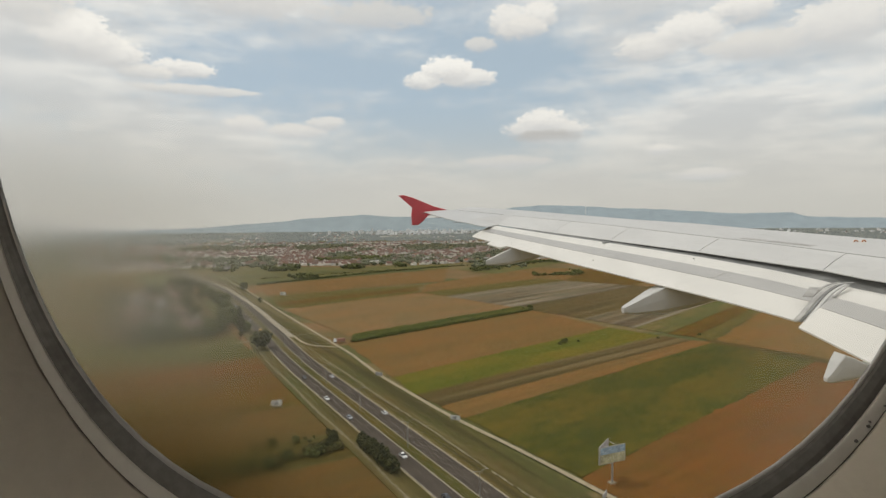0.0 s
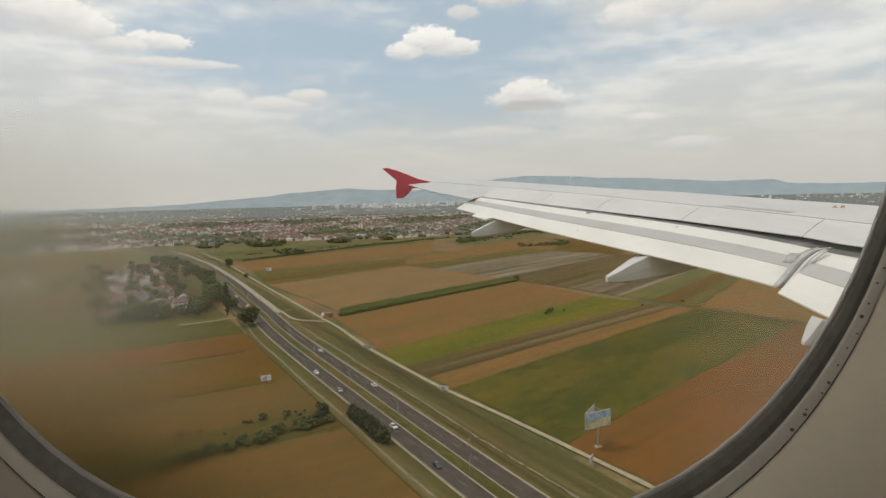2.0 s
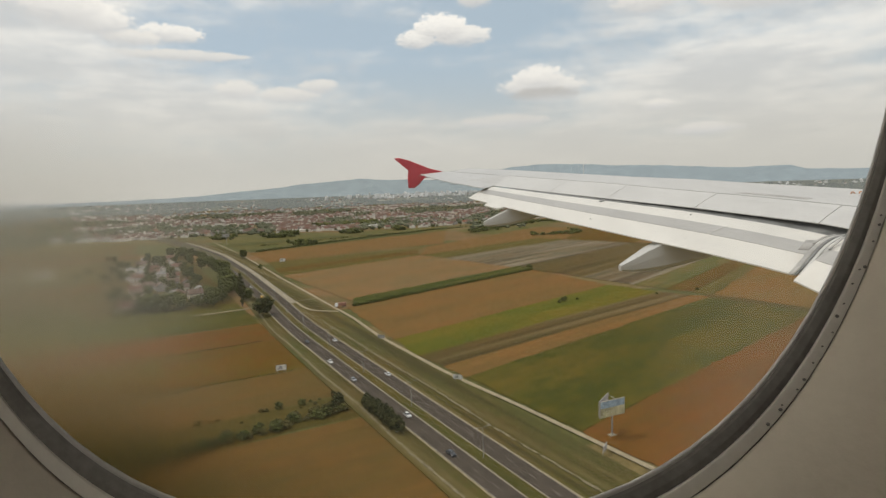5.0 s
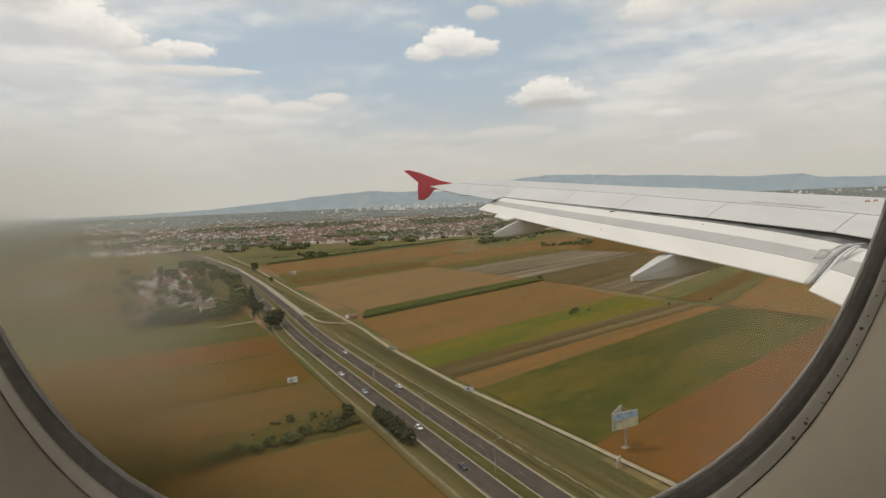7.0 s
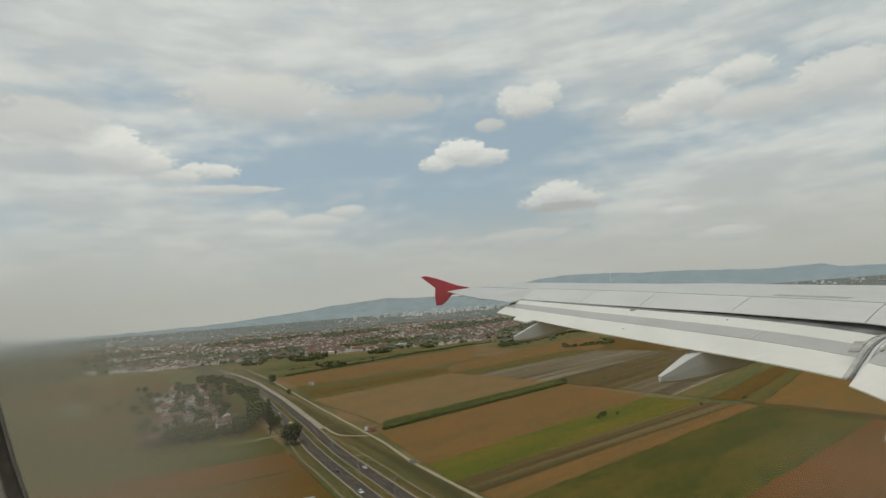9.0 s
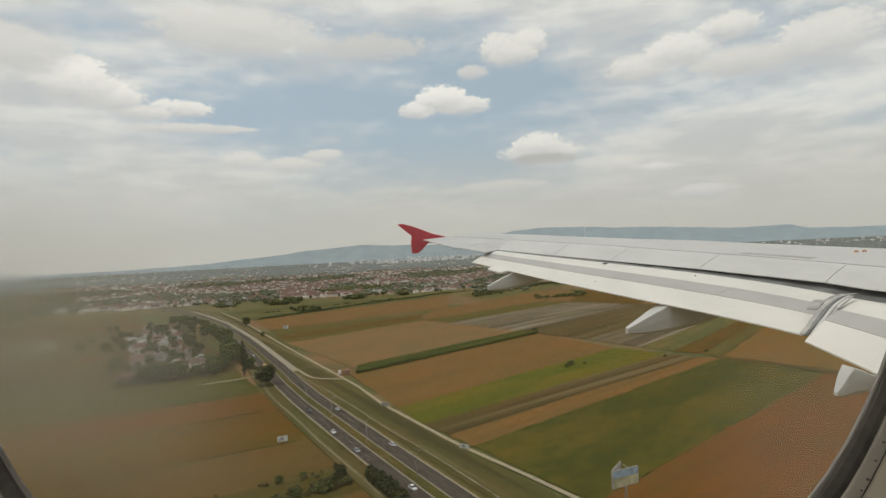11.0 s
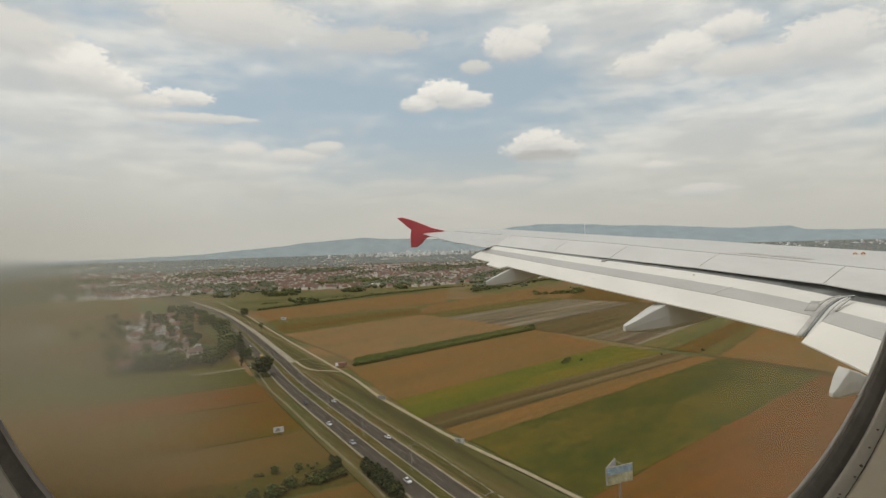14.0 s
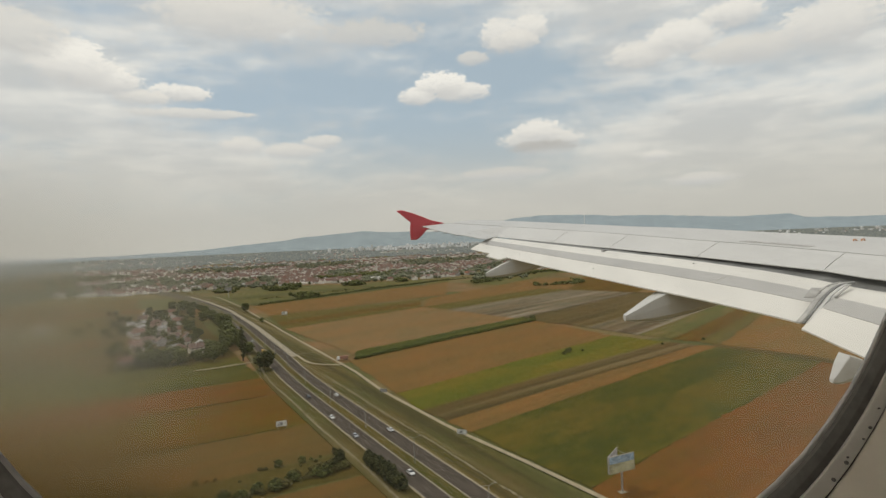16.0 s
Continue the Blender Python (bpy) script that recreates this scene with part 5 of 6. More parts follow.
def hedge_mass(name, label, spots, lo, hi, material, seed):
    """A hedge or thicket, grown together so that single bushes cannot be told apart."""
    rn = random.Random(seed)
    bm = bmesh.new()
    bmesh.ops.create_icosphere(bm, subdivisions=1, radius=1.0)
    base_v = [v.co.copy() for v in bm.verts]
    base_f = [[v.index for v in f.verts] for f in bm.faces]
    bm.free()
    verts, faces = [], []
    for x, y in spots:
        h = rn.uniform(lo, hi)
        for _ in range(7):
            cx_, cy_, cz_ = x + rn.gauss(0, h * 0.42), y + rn.gauss(0, h * 0.42), land(x, y) + h * rn.uniform(0.12, 0.8)
            r = h * rn.uniform(0.16, 0.34)
            b0 = len(verts)
            verts += [(cx_ + v.x * r * rn.uniform(0.65, 1.25), cy_ + v.y * r * rn.uniform(0.65, 1.25), max(land(x, y) - 0.2, cz_ + v.z * r * rn.uniform(0.65, 1.2))) for v in base_v]
            faces += [[b0 + i for i in f] for f in base_f]
    me = bpy.data.meshes.new(name)
    me.from_pydata(verts, [], faces)
    me.materials.append(material)
    return tagged(new(name, me), label, "hedge", kind="stuff")


def line_spots(pts, gap, spread, seed, holes=0.0):
    rn = random.Random(seed)
    out = []
    for (x0, y0), (x1, y1) in zip(pts, pts[1:]):
        n = max(1, int(math.hypot(x1 - x0, y1 - y0) / gap))
        for i in range(n):
            if rn.random() >= holes:
                f = (i + rn.random()) / n
                out.append((x0 + (x1 - x0) * f + rn.gauss(0, spread), y0 + (y1 - y0) * f + rn.gauss(0, spread)))
    return out


hedge_mass("hedgerow", "broken hedgerow on the pasture before the town", line_spots([at(700, 90), at(740, 300), at(780, 560)], 2.4, 2.2, 3, 0.35), 1.2, 4.2, LEAF, 31)


def maize_tops():
    """Uneven tops and flanks of the standing maize."""
    rn = random.Random(91)
    out = []
    for _ in range(1300):
        f, e = rn.random(), rn.choice((0.0, 1.0, rn.random()))
        a, b = Vector((117, 52)).lerp(Vector((177, 271)), f), Vector((137, 60)).lerp(Vector((193, 268)), f)
        p = a.lerp(b, e)
        out.append(at(p.x + rn.gauss(0, 0.3), p.y))
    hedge_mass("maize_plants", "uneven leafy tops of a standing maize strip", out, 1.9, 3.0, leaf_mat("maize_leaves", (0.055, 0.066, 0.014), (0.125, 0.135, 0.030)), 92)


maize_tops()


def back(u, v):
    """A place in the strips behind the village."""
    w = pose(BACK_O[0], BACK_O[1], 0, 0, 0, BACK_TURN) @ Vector((v, u, 0))
    return w.x, w.y


for _u, _v0, _v1, _lo, _hi, _holes, _seed in ((246, -10, -190, 1.2, 3.2, 0.25, 41), (287, -10, -300, 1.0, 3.6, 0.3, 42), (356, -30, -120, 1.0, 3.0, 0.5, 43), (441, -6, -180, 1.5, 4.5, 0.3, 44),
                                              (596, 10, -260, 1.5, 4.5, 0.4, 45), (728, 40, -300, 1.5, 4.0, 0.5, 46), (300, -6, -70, 2.0, 5.0, 0.1, 47), (838, 40, -420, 2, 5, 0.5, 48)):
    hedge_mass("hedgerow", "ragged hedgerow between narrow field strips", line_spots([back(_u, _v0), back(_u + 2, _v1)], 2.6, 1.0, _seed, _holes), _lo, _hi, LEAF, _seed + 10)
for _u, _v0, _v1, _seed in ((51.5, -30, -420, 61), (-16.5, -30, -420, 62), (78, -150, -420, 63), (102.5, -30, -420, 64), (20, -120, -420, 65)):
    hedge_mass("grass_baulk", "dark rank grass on the boundary of two plots", line_spots([at(_u, _v0), at(_u, _v1)], 0.6, 0.4, _seed, 0.1), 0.25, 0.65, LEAF2, _seed + 10)
hedge_mass("hedgerow", "low hedgerow between pasture and stubble", line_spots([at(603, 72), at(660, 190), at(727, 330), at(742, 401), at(787, 512)], 1.3, 2.2, 4, 0.15), 1.2, 4.6, LEAF, 32)
hedge_mass("copse", "dark tree belt before the town", line_spots([at(500, 520), at(470, 600), at(520, 640)], 3.0, 7.0, 71, 0.1), 4.0, 8.0, LEAF, 72)
hedge_mass("copse", "dark tree belt before the town", line_spots([at(640, 500), at(740, 640), at(790, 780), at(700, 1010)], 3.0, 12.0, 73, 0.1), 4.0, 9.0, LEAF, 74)
for _x, _y, _r, _n, _seed in ((-474, 1150, 9, 16, 81), (-361, 1150, 13, 30, 82), (-350, 1206, 8, 14, 83), (-258, 968, 9, 16, 84), (-219, 1203, 12, 22, 85), (-126, 1243, 5, 8, 86),
                              (-316, 1446, 34, 60, 87), (-270, 1490, 30, 60, 88), (-239, 1537, 30, 50, 89)):
    _rn = random.Random(_seed)
    hedge_mass("copse", "small dark clump of trees by the town", [(_x + _rn.gauss(0, _r * 0.8), _y + _rn.gauss(0, _r * 0.5)) for _ in range(_n)], 7.0, 13.0, LEAF, _seed + 20)
for i in range(16):
    f = i / 15
    x, y = -520 + 620 * f + rnd.uniform(-20, 20), 1245 + 60 * f + rnd.uniform(-26, 26)
    plant(TREES[i % 2], x, y, rnd.uniform(0.5, 1.1), rnd.uniform(0, 360), "trees at the edge of the town")
for i in range(22):
    u, v = 250 + rnd.uniform(0, 380), -160 - rnd.uniform(0, 420)
    x, y = at(u, v)
    plant(BUSHES[i % 3], x, y, rnd.uniform(0.5, 1.2), rnd.uniform(0, 360), "field bushes")

# ---------------------------------------------------------------- houses
def gable(bm, w, d, h, rise, over=0.5, th=0.22, hip=0.0):
    """A pitched roof with thickness over a w by d house; the ridge runs along x."""
    x1, y1 = w / 2 + over, d / 2 + over
    xr = x1 - hip
    drop = rise * over / (d / 2)
    for sgn in (-1, 1):
        lo = [(-x1, sgn * y1, h - drop), (x1, sgn * y1, h - drop), (xr, 0, h + rise), (-xr, 0, h + rise)]
        a = [bm.verts.new(p) for p in lo]
        b = [bm.verts.new((p[0], p[1], p[2] + th)) for p in lo]
        for q in (a[::-1] if sgn > 0 else a, b if sgn > 0 else b[::-1]):
            bm.faces.new(q)
        for i in range(4):
            j = (i + 1) % 4
            bm.faces.new((a[i], a[j], b[j], b[i]))
    if hip:
        for sgn in (-1, 1):
            p = [(sgn * x1, -y1, h - drop + th), (sgn * x1, y1, h - drop + th), (sgn * xr, 0, h + rise + th)]
            bm.faces.new([bm.verts.new(c) for c in p])
    bmesh.ops.recalc_face_normals(bm, faces=bm.faces)


def walls(bm, w, d, h, rise, hip=False):
    add_box(bm, (0, 0, h / 2 - 0.2), (w, d, h + 0.4))
    if not hip:
        for sgn in (-1, 1):
            x = sgn * (w / 2 - 0.002)
            vs = [bm.verts.new(p) for p in ((x, -d / 2, h), (x, d / 2, h), (x, 0, h + rise - 0.02), (x - sgn * 0.25, -d / 2, h), (x - sgn * 0.25, d / 2, h), (x - sgn * 0.25, 0, h + rise - 0.02))]
            bm.faces.new(vs[:3])
            bm.faces.new(vs[:2:-1])
            bm.faces.new((vs[0], vs[2], vs[5], vs[3]))
            bm.faces.new((vs[1], vs[4], vs[5], vs[2]))
    bmesh.ops.recalc_face_normals(bm, faces=bm.faces)


def house(label, w, d, h, rise, wall_m, roof_m, storeys=1, detail=True, hip=0.0, m=None, group="village houses", name="house"):
    t = thing(name, label, "house", m, group)
    bm = bmesh.new()
    walls(bm, w, d, h, rise, hip > 0)
    part("wall", bm, wall_m, t)
    bm = bmesh.new()
    gable(bm, w, d, h, rise, hip=hip)
    roof = part("roof", bm, roof_m, t)
    if detail:
        bm = bmesh.new()
        add_box(bm, (w * 0.2, d * 0.12, h + rise * 0.85), (0.6, 0.6, rise * 0.9))
        add_box(bm, (w * 0.2, d * 0.12, h + rise * 1.32), (0.75, 0.75, 0.12))
        part("chimney", bm, WALL_GREY, roof)
        for k in range(storeys):
            z = 1.6 + 2.8 * k
            for sgn in (-1, 1):
                for q in (-0.3, 0.0, 0.3):
                    if q == 0.0 and k == 0 and sgn < 0:
                        bm = bmesh.new()
                        add_box(bm, (0, sgn * d / 2, 1.05), (1.1, 0.12, 2.1))
                        part("door", bm, ROOF_BROWN, t)
                        continue
                    bm = bmesh.new()
                    add_box(bm, (q * w, sgn * (d / 2 + 0.01), z), (1.35, 0.10, 1.45))
                    fr = part("window", bm, WALL_WHITE, t)
                    bm = bmesh.new()
                    add_box(bm, (q * w, sgn * (d / 2 + 0.05), z), (1.1, 0.06, 1.2))
                    part("pane", bm, GLASS_DARK, fr)
            for sgn in (-1, 1):
                bm = bmesh.new()
                add_box(bm, (sgn * (w / 2 + 0.01), 0.2 * d, z), (0.10, 1.3, 1.4))
                fr = part("window", bm, WALL_WHITE, t)
                bm = bmesh.new()
                add_box(bm, (sgn * (w / 2 + 0.05), 0.2 * d, z), (0.06, 1.05, 1.15))
                part("pane", bm, GLASS_DARK, fr)
    return t


def put(t, u, v, rz):
    x, y = at(u, v)
    t.matrix_basis = pose(x, y, land(x, y), 0, 0, rz)
    return t


for u, v, rz, w, d, h, rise, st, wm, rm, hip, lab in [
        (240, -50, 35, 12, 9, 5.2, 3.2, 2, WALL_CREAM, ROOF_BROWN, 0, "cream house with a worn brown tiled roof"),
        (252, -62, 122, 11, 9, 4.6, 3.2, 1, WALL_GREY, ROOF_RED, 2.5, "grey house with a dull red hipped roof"),
        (232, -72, 35, 10, 8, 3.2, 3.0, 1, WALL_GREY, ROOF_GREY, 0, "low grey house with a grey roof"),
        (262, -44, 118, 13, 9, 4.8, 2.8, 1, WALL_GREY, ROOF_GREY, 0, "grey house with a grey roof"),
        (226, -104, 40, 9, 8, 3.0, 3.0, 1, WALL_GREY, ROOF_RED, 0, "small grey house with a red tiled roof in a garden"),
        (282, -92, 32, 13, 10, 6.0, 2.4, 2, WALL_CREAM, ROOF_BROWN, 3.0, "two-storey cream house with a brown hipped roof"),
        (306, -74, 122, 11, 9, 5.4, 3.2, 2, WALL_GREY, ROOF_BROWN, 0, "two-storey grey house with a brown roof"),
        (312, -96, 30, 11, 9, 4.0, 3.0, 1, WALL_CREAM, ROOF_RED, 0, "cream house with a red tiled roof"),
        (338, -62, 30, 12, 9, 4.2, 3.0, 1, WALL_GREY, ROOF_BROWN, 0, "grey house with a brown tiled roof"),
        (362, -76, 120, 11, 9, 4.6, 3.2, 2, WALL_GREY, ROOF_BROWN, 0, "grey rendered house with a brown roof"),
        (390, -92, 30, 12, 9, 5.2, 3.2, 2, WALL_WHITE, ROOF_RED, 0, "white two-storey house with a red roof"),
        (414, -66, 30, 16, 9, 4.2, 2.4, 1, WALL_WHITE, ROOF_GREY, 0, "long white building with a pale roof"),
        (440, -86, 122, 18, 10, 4.2, 1.6, 1, WALL_WHITE, ROOF_GREY, 0, "long white shed with a flat pale roof"),
        (462, -48, 30, 12, 9, 5.6, 3.4, 2, WALL_WHITE, ROOF_RED, 0, "white two-storey house with a red roof"),
        (486, -88, 30, 30, 11, 4.6, 1.4, 1, WALL_WHITE, ROOF_GREY, 0, "long low white workshop with a pale roof"),
        (512, -52, 122, 13, 10, 5.8, 3.2, 2, WALL_WHITE, ROOF_RED, 0, "white house with a red roof"),
        (536, -84, 30, 12, 9, 4.6, 3.2, 2, WALL_CREAM, ROOF_BROWN, 0, "cream house with a brown roof"),
        (572, -50, 30, 14, 10, 5.6, 3.4, 2, WALL_WHITE, ROOF_RED, 0, "white house with a red roof"),
        (600, -78, 122, 24, 10, 4.6, 1.5, 1, WALL_WHITE, ROOF_GREY, 0, "long low white shed with a pale roof"),
        (246, -82, 122, 9, 7, 2.8, 2.2, 1, WALL_GREY, ROOF_BROWN, 0, "small grey annexe with a brown roof"),
        (270, -66, 35, 9, 7, 3.0, 2.2, 1, WALL_GREY, ROOF_GREY, 0, "low grey shed with a grey roof"),
        (292, -56, 35, 11, 8, 4.0, 3.0, 1, WALL_CREAM, ROOF_BROWN, 0, "cream house with a brown tiled roof"),
        (326, -50, 122, 10, 8, 4.2, 3.0, 1, WALL_GREY, ROOF_RED, 0, "grey house with a red tiled roof"),
        (326, -84, 30, 12, 9, 4.6, 3.0, 2, WALL_GREY, ROOF_BROWN, 2.5, "grey house with a brown hipped roof"),
        (350, -94, 122, 10, 8, 3.8, 2.8, 1, WALL_CREAM, ROOF_BROWN, 0, "cream house with a brown tiled roof"),
        (378, -58, 30, 12, 9, 4.8, 3.2, 2, WALL_CREAM, ROOF_RED, 0, "cream two-storey house with a red roof"),
        (404, -98, 122, 14, 9, 3.6, 1.4, 1, WALL_WHITE, ROOF_GREY, 0, "low white shed with a pale roof"),
        (428, -74, 30, 11, 9, 4.4, 3.2, 1, WALL_CREAM, ROOF_RED, 0, "cream house with a red tiled roof"),
        (452, -64, 122, 12, 9, 4.8, 3.0, 2, WALL_WHITE, ROOF_BROWN, 0, "white two-storey house with a brown roof"),
        (474, -72, 30, 10, 8, 4.0, 3.0, 1, WALL_GREY, ROOF_RED, 0, "grey house with a red tiled roof"),
        (552, -66, 30, 12, 9, 4.6, 3.2, 1, WALL_CREAM, ROOF_RED, 0, "cream house with a red tiled roof")]:
    put(house(lab, w, d, h, rise, wm, rm, st, True, hip), u, v, rz)

for u, v, rz, w, d, lab in [(517, -190, 40, 22, 9, "long low pale shed among the field strips"), (511, -222, 40, 13, 8, "small pale shed among the field strips")]:
    put(house(lab, w, d, 3.6, 1.2, WALL_WHITE, ROOF_GREY, 1, True, 0, name="shed", group="sheds among the strips"), u, v, rz)
strip("yard", [at(503, -275), at(506, -240), at(512, -200), at(528, -170)], [at(512, -275), at(520, -240), at(527, -200), at(534, -170)], 0.5, GRAVEL, "pale gravel yard round the sheds", "yard", thick=0.05)
put(house("long low white greenhouse before the town", 118, 9, 3.0, 1.4, WALL_WHITE, WALL_WHITE, 1, False, 0, name="greenhouse", group="sheds before the town"), 1026, 470, 48)
put(house("flat white shed before the town", 46, 14, 4.0, 0.8, WALL_WHITE, WALL_WHITE, 1, False, 0, name="shed", group="sheds before the town"), 1000, 250, 30)
TOWN = []
for lab, w, d, h, rise, wm, rm in [
        ("cream town house with a red tiled roof", 12, 10, 4.6, 4.0, WALL_CREAM, ROOF_RED), ("cream town house with an orange tiled roof", 11, 9, 4.4, 3.8, WALL_CREAM, ROOF_ORANGE),
        ("grey town house with a brown roof", 13, 10, 4.8, 4.2, WALL_GREY, ROOF_BROWN), ("grey town house with a red roof", 10, 9, 4.4, 3.8, WALL_GREY, ROOF_RED),
        ("low white building with a pale roof", 20, 12, 6.0, 1.6, WALL_WHITE, ROOF_GREY)]:
    TOWN.append(house(lab, w, d, h, rise, wm, rm, detail=False, group="houses at the edge of the town"))


TOWN_EDGE = [(-1400, 1300), (-700, 1180), (-560, 1245), (-350, 1290), (-100, 1290), (0, 1350), (200, 1480), (600, 1900), (2600, 2700)]


def in_town(x, y):
    """Beyond the green belt, on the far side of the highway's bend."""
    edge = lerp(TOWN_EDGE, x)
    return y > edge


rnd = random.Random(77)
_n, _first = 0, set()
while _n < 190:
    x = rnd.uniform(-900, 330)
    y = lerp(TOWN_EDGE, x) + rnd.expovariate(1 / 130.0) + 8
    k = rnd.choices(range(5), (5, 2, 5, 3, 2))[0]
    m = pose(x, y, land(x, y), 0, 0, rnd.choice((20, 110)) + rnd.uniform(-12, 12))
    if k not in _first:
        _first.add(k)
        TOWN[k].matrix_basis = m
    else:
        copy_thing(TOWN[k], m)
    _n += 1


def wooded(x, y):
    """Where the trees of the distant town stand thick."""
    return noise.noise(Vector((x * 0.005, y * 0.0024, 5.0))) + 0.4 * noise.noise(Vector((x * 0.017, y * 0.008, 2.0)))


def far_houses():
    """The rest of the town: small houses, too far to tell one by one."""
    wall_a, wall_b = plain("sandy_render", (0.78, 0.74, 0.67), 0.9, 0, 0.15, 0.3), plain("dull_grey_render", (0.58, 0.56, 0.52), 0.9, 0, 0.15, 0.3)
    kinds = [(wall_a, ROOF_RED), (wall_b, ROOF_BROWN), (wall_a, ROOF_BROWN), (WALL_WHITE, ROOF_GREY)]
    for k, (wm, rm) in enumerate(kinds):
        verts, faces, mats = [], [], []
        made = 0
        while made < (170 if k == 3 else 950):
            r = 1250 + (1500 * rnd.random() ** 1.2 if made % 6 else 2950 * rnd.random())
            a = radians(rnd.choice((rnd.uniform(-34, 6), rnd.uniform(-34, 6), rnd.uniform(6, 44))))
            x, y = r * math.sin(a), r * math.cos(a)
            if not in_town(x, y) or wooded(x, y) > (0.04 if a < 0.1 else -0.14):
                continue
            made += 1
            w, d, h, rise = rnd.uniform(9, 15), rnd.uniform(9, 12), rnd.uniform(3.2, 6), rnd.uniform(3.2, 4.8)
            if k == 3:
                w, d, rise = rnd.uniform(18, 46), rnd.uniform(12, 20), 1.2
            rz = radians(rnd.choice((15, 105)) + rnd.uniform(-14, 14))
            co, si, z = math.cos(rz), math.sin(rz), land(x, y) - 0.3
            pts = [(-w / 2, -d / 2, 0), (w / 2, -d / 2, 0), (w / 2, d / 2, 0), (-w / 2, d / 2, 0), (-w / 2, -d / 2, h), (w / 2, -d / 2, h), (w / 2, d / 2, h), (-w / 2, d / 2, h), (-w / 2, 0, h + rise), (w / 2, 0, h + rise)]
            b = len(verts)
            verts += [(x + px * co - py * si, y + px * si + py * co, z + pz) for px, py, pz in pts]
            for f, mi in (((0, 1, 5, 4), 0), ((2, 3, 7, 6), 0), ((1, 2, 6, 9, 5), 0), ((3, 0, 4, 8, 7), 0), ((4, 5, 9, 8), 1), ((6, 7, 8, 9), 1)):
                faces.append([b + i for i in f])
                mats.append(mi)
        me = bpy.data.meshes.new("far_houses")
        me.from_pydata(verts, [], faces)
        me.materials.append(wm)
        me.materials.append(rm)
        me.polygons.foreach_set("material_index", mats)
        tagged(new("far_houses", me), "crowd of small tiled houses of the distant town", "town", kind="stuff")


far_houses()


def far_woods():
    """Trees between the far houses and on the far plain."""
    ico = bmesh.new()
    bmesh.ops.create_icosphere(ico, subdivisions=1, radius=1.0)
    base_v = [v.co.copy() for v in ico.verts]
    base_f = [[v.index for v in f.verts] for f in ico.faces]
    ico.free()
    # The farthest trees glow in a haze tone, in place of real haze.
    far = hill_mat("far_leaves_haze_glow", (0.09, 0.10, 0.07), (0.265, 0.285, 0.270), 0.6)
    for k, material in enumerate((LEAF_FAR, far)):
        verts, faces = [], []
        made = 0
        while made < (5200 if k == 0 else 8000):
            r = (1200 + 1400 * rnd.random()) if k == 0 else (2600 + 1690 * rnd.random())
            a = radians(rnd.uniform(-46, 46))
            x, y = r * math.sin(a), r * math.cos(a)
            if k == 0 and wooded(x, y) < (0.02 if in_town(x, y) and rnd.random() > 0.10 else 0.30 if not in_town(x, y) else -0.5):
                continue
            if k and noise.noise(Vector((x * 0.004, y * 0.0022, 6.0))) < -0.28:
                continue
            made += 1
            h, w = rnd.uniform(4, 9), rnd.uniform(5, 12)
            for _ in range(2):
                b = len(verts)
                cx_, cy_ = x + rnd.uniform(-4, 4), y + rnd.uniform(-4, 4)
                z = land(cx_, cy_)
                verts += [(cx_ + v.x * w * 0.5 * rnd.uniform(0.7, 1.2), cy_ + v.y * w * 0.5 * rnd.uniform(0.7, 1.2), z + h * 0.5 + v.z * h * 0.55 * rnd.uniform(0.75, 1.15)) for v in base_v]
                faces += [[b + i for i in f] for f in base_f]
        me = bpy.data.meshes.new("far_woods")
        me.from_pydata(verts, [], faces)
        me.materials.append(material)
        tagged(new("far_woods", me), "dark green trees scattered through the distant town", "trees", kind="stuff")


far_woods()


def skyline():
    """Pale tower blocks of the city before the hills."""
    bm = bmesh.new()
    for i in range(260):
        a = radians(rnd.gauss(-4.0, 4.0)) if i < 170 else radians(rnd.uniform(12, 42))
        r = rnd.uniform(3700, 4330)
        x, y = r * math.sin(a), r * math.cos(a)
        h = rnd.uniform(7, 17) if rnd.random() < 0.8 else rnd.uniform(17, 28)
        if i >= 170:
            h *= 0.45
        w, d = rnd.uniform(8, 18) if rnd.random() < 0.75 else rnd.uniform(18, 40), rnd.uniform(10, 18)
        z = land(x, y)
        add_box(bm, (x, y, z + h / 2 - 1), (w, d, h), rnd.uniform(0, 3))
        add_box(bm, (x, y, z + h + 0.5), (w * 0.3, d * 0.5, 3))
    tagged(bm_object("city_blocks", bm, plain("white_block_render", (0.82, 0.81, 0.79), 0.9, 0, 0.3, 0.02)), "pale tower blocks of a distant city", "city", kind="stuff")


skyline()


def mast():
    t = thing("radio_mast", "slim white mast before the hills", "mast", pose(4350 * math.sin(radians(12.5)), 4350 * math.cos(radians(12.5)), 70))
    bm = bmesh.new()
    tube(bm, [(0, 0, 0), (0, 0, 90), (0, 0, 150), (0, 0, 172)], [3.2, 2.6, 1.8, 0.6], 8)
    part("shaft", bm, plain("white_mast_paint", (0.8, 0.8, 0.79), 0.5), t)


mast()

